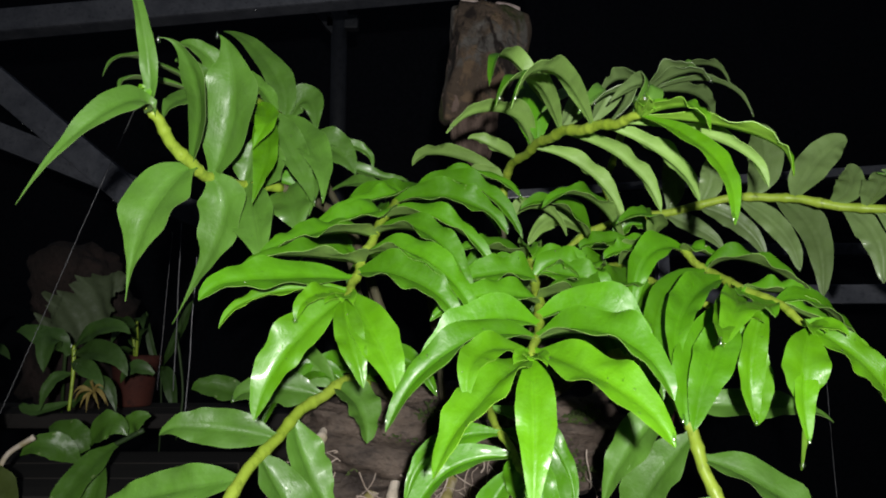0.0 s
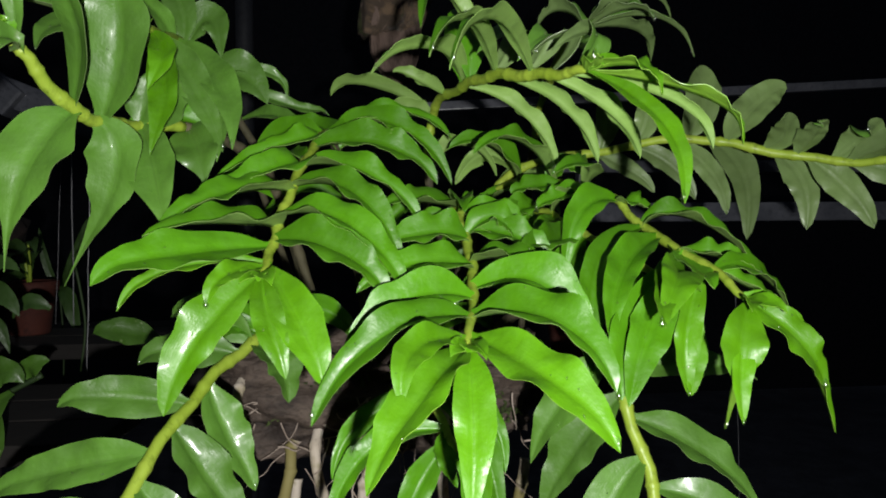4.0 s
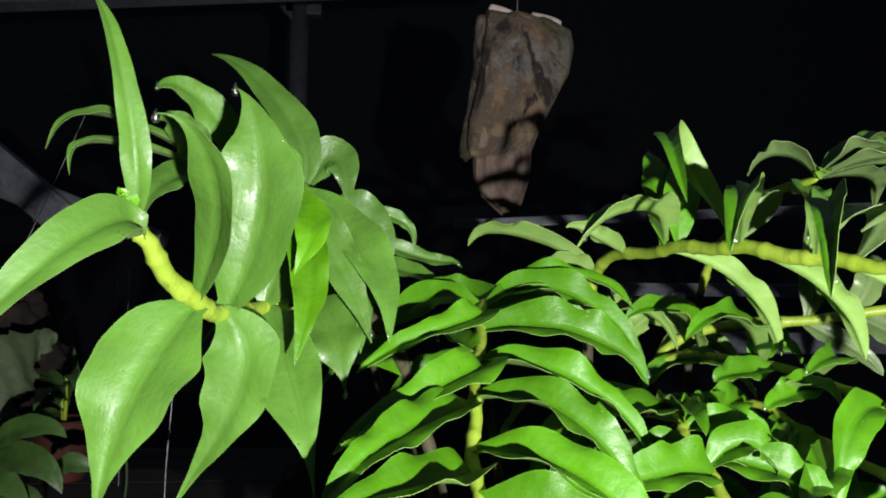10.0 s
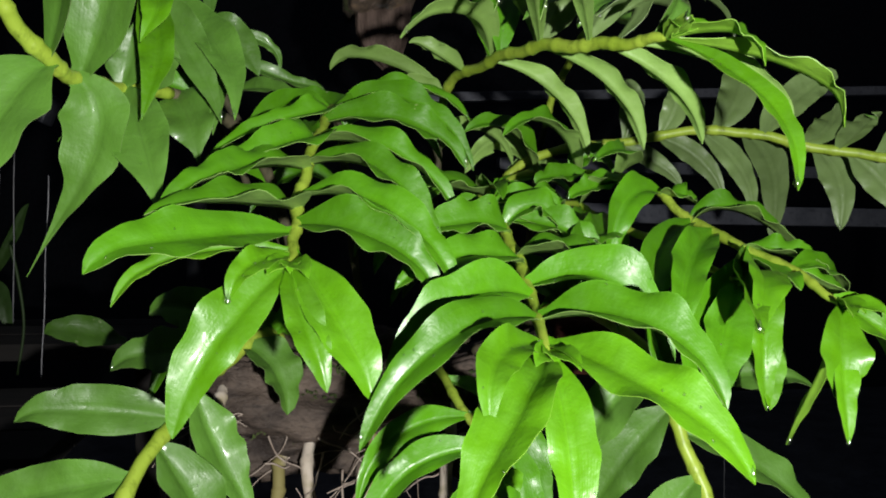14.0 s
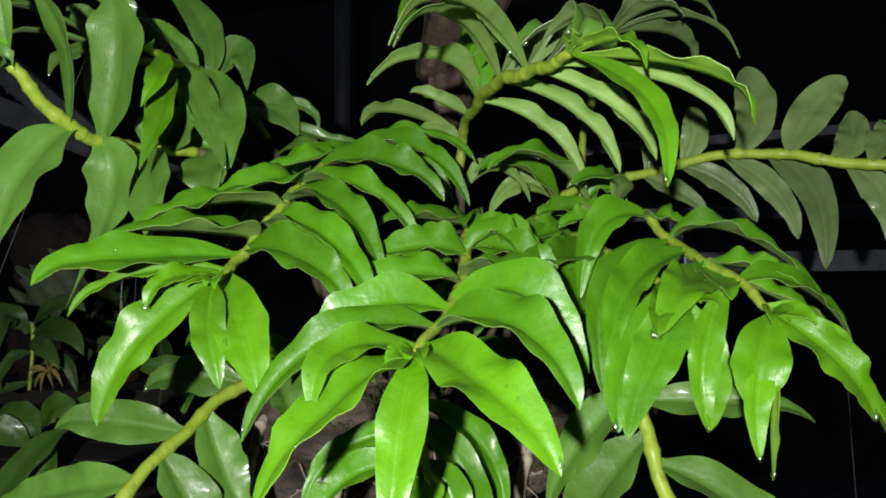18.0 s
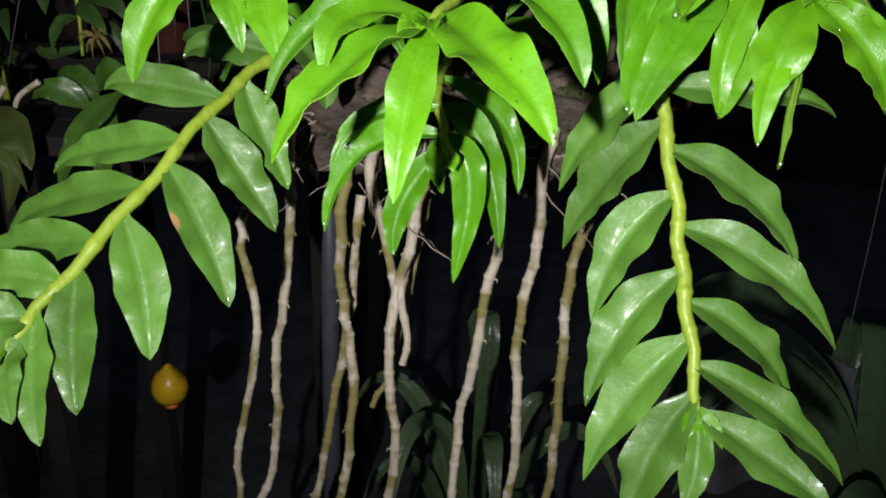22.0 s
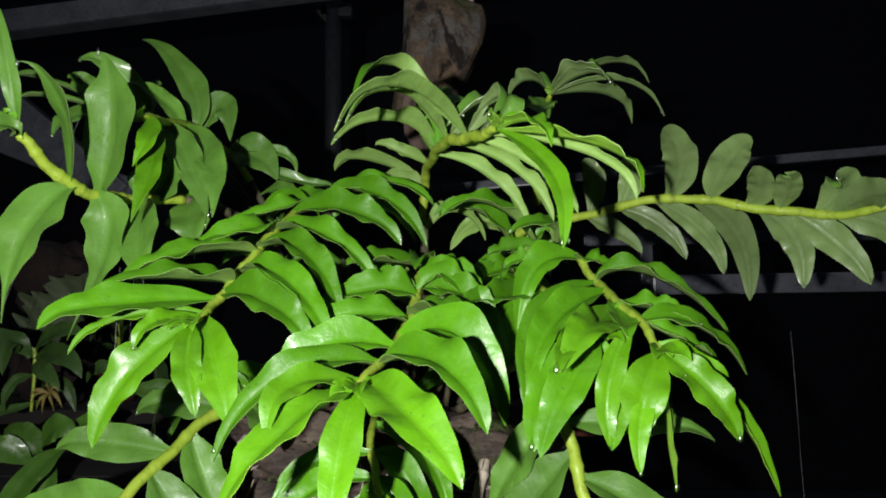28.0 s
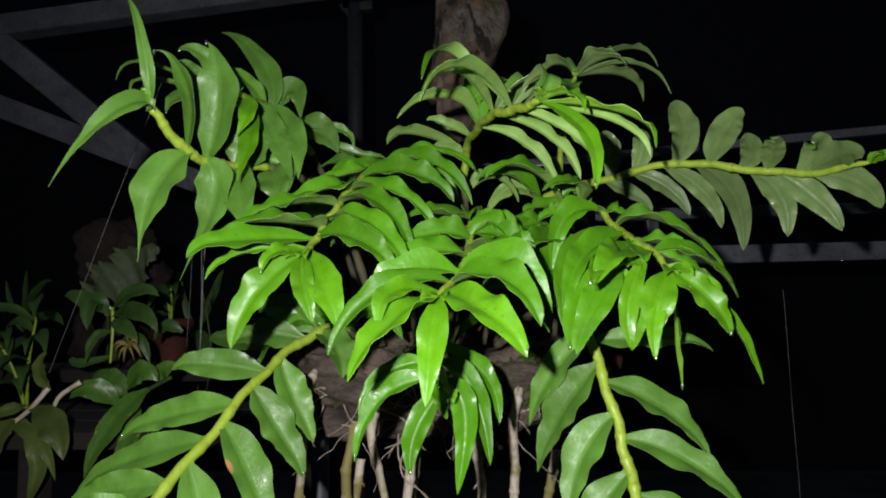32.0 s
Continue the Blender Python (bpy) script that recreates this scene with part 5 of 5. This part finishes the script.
frond_leaf("dim", (-0.519, 1.300, 1.433), (-0.550, 1.290, 1.445), (-0.578, 1.300, 1.422), 0.030)
frond_leaf("far", (-1.291, 1.950, 1.419), (-1.312, 1.925, 1.487), (-1.334, 1.920, 1.589), 0.020)
frond_leaf("far", (-1.291, 1.950, 1.419), (-1.252, 1.925, 1.520), (-1.190, 1.920, 1.586), 0.030)
frond_leaf("far", (-1.291, 1.950, 1.419), (-1.277, 1.925, 1.504), (-1.270, 1.920, 1.621), 0.020)
frond_leaf("far", (-1.291, 1.950, 1.419), (-1.208, 1.915, 1.469), (-1.138, 1.900, 1.452), 0.040)
frond_leaf("far", (-0.780, 2.000, 1.411), (-0.804, 1.990, 1.480), (-0.828, 2.000, 1.584), 0.020)
frond_leaf("far", (-0.780, 2.000, 1.411), (-0.734, 1.990, 1.513), (-0.696, 2.000, 1.616), 0.030)
frond_leaf("far", (-0.780, 2.000, 1.411), (-0.748, 1.965, 1.379), (-0.715, 1.950, 1.280), 0.040)
frond_leaf("far", (-0.780, 2.000, 1.411), (-0.826, 1.965, 1.413), (-0.856, 1.950, 1.481), 0.040)


fern = thing("felted_fern", "pale grey-green lobed fern frond", "fern", (-0.765, 1.46, 1.488))
bm = bmesh.new()
verts = ([], [])
for i in range(49):
    s = i / 48
    spine = Vector((0.118 * s + 0.012 * s * s, -0.03 * s, 0.15 * s - 0.016 * s * s))
    across = Vector((0.80, 0.15, -0.58))
    for k in range(9):
        x = k / 4 - 1
        lobe = 1 + abs(x) ** 2 * (0.24 * math.sin(21 * s + 1.6 * math.sin(5 * s) + (2.6 if x > 0 else 0)) + 0.13 * math.sin(52 * s + 2 * x) + 0.06 * math.sin(97 * s))
        wide = (0.066 if x < 0 else 0.040) * math.sin(math.pi * min(1, 0.26 + 0.74 * s) ** 0.9) ** 0.7 * lobe + 0.002
        q = spine + across * x * wide + Vector((0, -1, 0.3)) * (0.009 * math.sin(9 * s + 2 * x) + 0.012 * x * x + 0.004 * math.sin(31 * s + 5 * x))
        for skin, off in zip(verts, (0, 0.0012)):
            skin.append(bm.verts.new(q + Vector((0, off, 0))))
for i in range(48):
    for k in range(8):
        q = (i * 9 + k, i * 9 + k + 1, i * 9 + k + 10, i * 9 + k + 9)
        bm.faces.new([verts[0][j] for j in q])
        bm.faces.new([verts[1][j] for j in reversed(q)])
bmesh.ops.recalc_face_normals(bm, faces=bm.faces)
part("frond", bm, GREY_TOP, fern)
bm = bmesh.new()
tube(bm, spline([(0.004, -0.004, 0.012), (-0.01, 0.02, -0.07), (-0.03, 0.06, -0.148)], 8), lambda u: 0.004 - 0.001 * u, 8)
part("stalk", bm, DIM_STALK, fern)
flower = thing("withered_flower", "withered yellowish flower with drooping petals", "flower", (-0.552, 1.15, 1.412))
rnd = random.Random(71)
for k in range(11):
    a, size = 6.283 * k / 11 + rnd.uniform(-0.2, 0.2), rnd.uniform(0.022, 0.036)
    tip = Vector((size * math.cos(a), rnd.uniform(-0.016, 0.004), 0.55 * size * math.sin(a) - rnd.uniform(0.004, 0.016)))
    part("petal", blade((0, 0, 0), tip * 0.5 + Vector((0, -0.006, rnd.uniform(0.006, 0.014))), tip, rnd.uniform(0.004, 0.006), (0, -1, 0.3), seed=300 + k, along_steps=8, across=4), PETAL, flower)
stump = thing("dark_stump", "dark reddish-brown rough stump behind the plants", "stump", (-0.84, 1.66, 1.52))
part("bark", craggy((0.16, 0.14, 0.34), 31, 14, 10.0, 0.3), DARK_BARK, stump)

lemon = thing("yellow_ornament", "yellow lemon-shaped ornament with an orange stub, hung on a thread", "ornament", (-0.53, 1.2, 0.77))
bm = bmesh.new()
lathe(bm, [(0.001, 0.047), (0.006, 0.044), (0.012, 0.036), (0.024, 0.027), (0.032, 0.010), (0.034, -0.006), (0.030, -0.022), (0.020, -0.034), (0.008, -0.039), (0.001, -0.040)], 28)
part("body", bm, YELLOW, lemon)
bm = bmesh.new()
lathe(bm, [(0.002, -0.036), (0.013, -0.039), (0.012, -0.046), (0.005, -0.050), (0.001, -0.051)], 16)
part("stub", bm, ORANGE, lemon, "orange plastic stub")
bm = bmesh.new()
tube(bm, [Vector((0, 0, z)) for z in (0.045, 0.2, 0.47)], 0.0007, 6)
part("thread", bm, DARK_TUBE, lemon)

# ---------------------------------------------------------------- broad leaves low behind the orchid
for place, count, seed, spread, rise, label in (
    ((1.02, 1.48, -0.01), 14, 40, 0.85, 1.65, "tall broad-leaved plant growing in the dark beside the bench"),
    ((0.04, 1.56, -0.01), 9, 60, -0.05, 2.9, "dim slender-leaved plant low behind the bare canes"),
    ((1.05, 2.0, -0.01), 9, 80, 0.6, 1.4, "dim broad-leaved plant growing low in the dark"),
):
    rnd = random.Random(seed)
    plant = thing("broad_leaved_plant", label, "plant", place, "broad-leaved plants")
    for k in range(count):
        a = 6.283 * k / count + rnd.uniform(-0.3, 0.3)
        out = Vector((math.cos(a), math.sin(a) * 0.8 - 0.25, 0))
        root = Vector((0.03 * math.cos(a), 0.03 * math.sin(a), 0.0))
        size = rnd.uniform(0.55, 0.85) * (0.6 + 0.7 * spread)
        tip = root + out * size * 0.75 + Vector((0, 0, 0.42 * size * rise))
        mid = root + out * size * 0.33 + Vector((0, 0, 0.52 * size * rise * rnd.uniform(0.75, 1.1)))
        part("leaf", blade(root, mid, tip, size * (0.17 if spread > 0 else 0.12), (0, -0.5, 0.9), fold=0.25, wave=0.04, seed=seed + k, acute=0.1), (BROAD_TOP, BROAD_TOP), plant)

# added sheet, standing in for pale haze low on the right
sheet = thing("haze_sheet", "crumpled wet grey plastic sheet, added for the haze low beside the bench", "plastic sheet", (1.35, 2.1, 0.0))
bm = bmesh.new()
nx, nz = 60, 30
rows = []
for side in (0, 1):
    rows.append([[bm.verts.new((-0.8 + 1.6 * i / nx, 0.05 * math.sin(i * 0.55 + 0.4 * math.sin(j * 0.2)) + 0.03 * noise.noise(Vector((i * 0.2, j * 0.15, 3))) + 0.003 * side, 0.02 + 0.5 * j / nz + 0.05 * math.sin(i * 0.17) * j / nz)) for i in range(nx + 1)] for j in range(nz + 1)])
for grid in rows:
    for j in range(nz):
        for i in range(nx):
            bm.faces.new((grid[j][i], grid[j][i + 1], grid[j + 1][i + 1], grid[j + 1][i]))
bmesh.ops.recalc_face_normals(bm, faces=bm.faces)
part("film", bm, SHEET, sheet)

# ---------------------------------------------------------------- ground and the dark walls added round the place
bm = bmesh.new()
bmesh.ops.create_grid(bm, x_segments=60, y_segments=60, size=14)
for v in bm.verts:
    v.co.z = -0.02 + 0.03 * noise.noise(v.co * 0.9)
tagged(part("ground", bm, SOIL), "bare soil ground, lifted to blue-grey for the haze", "ground", kind="structure")
bm = bmesh.new()
box(bm, (18, 0.05, 6.0), (0, 6.5, 3.0))
tagged(part("wall_north", bm, DARK_WALL, smooth=False), "added dark wall closing off the night, tinted for haze", "wall", kind="structure")
for name, size, place in (("wall_south", (18, 0.05, 6.0), (0, -7.0, 3.0)), ("wall_east", (0.05, 13.4, 6.0), (9.0, -0.25, 3.0)), ("wall_west", (0.05, 13.4, 6.0), (-9.0, -0.25, 3.0))):
    bm = bmesh.new()
    box(bm, size, place)
    tagged(part(name, bm, DARK_WALL, smooth=False), "added dark wall closing off the night, tinted for haze", "wall", kind="structure")
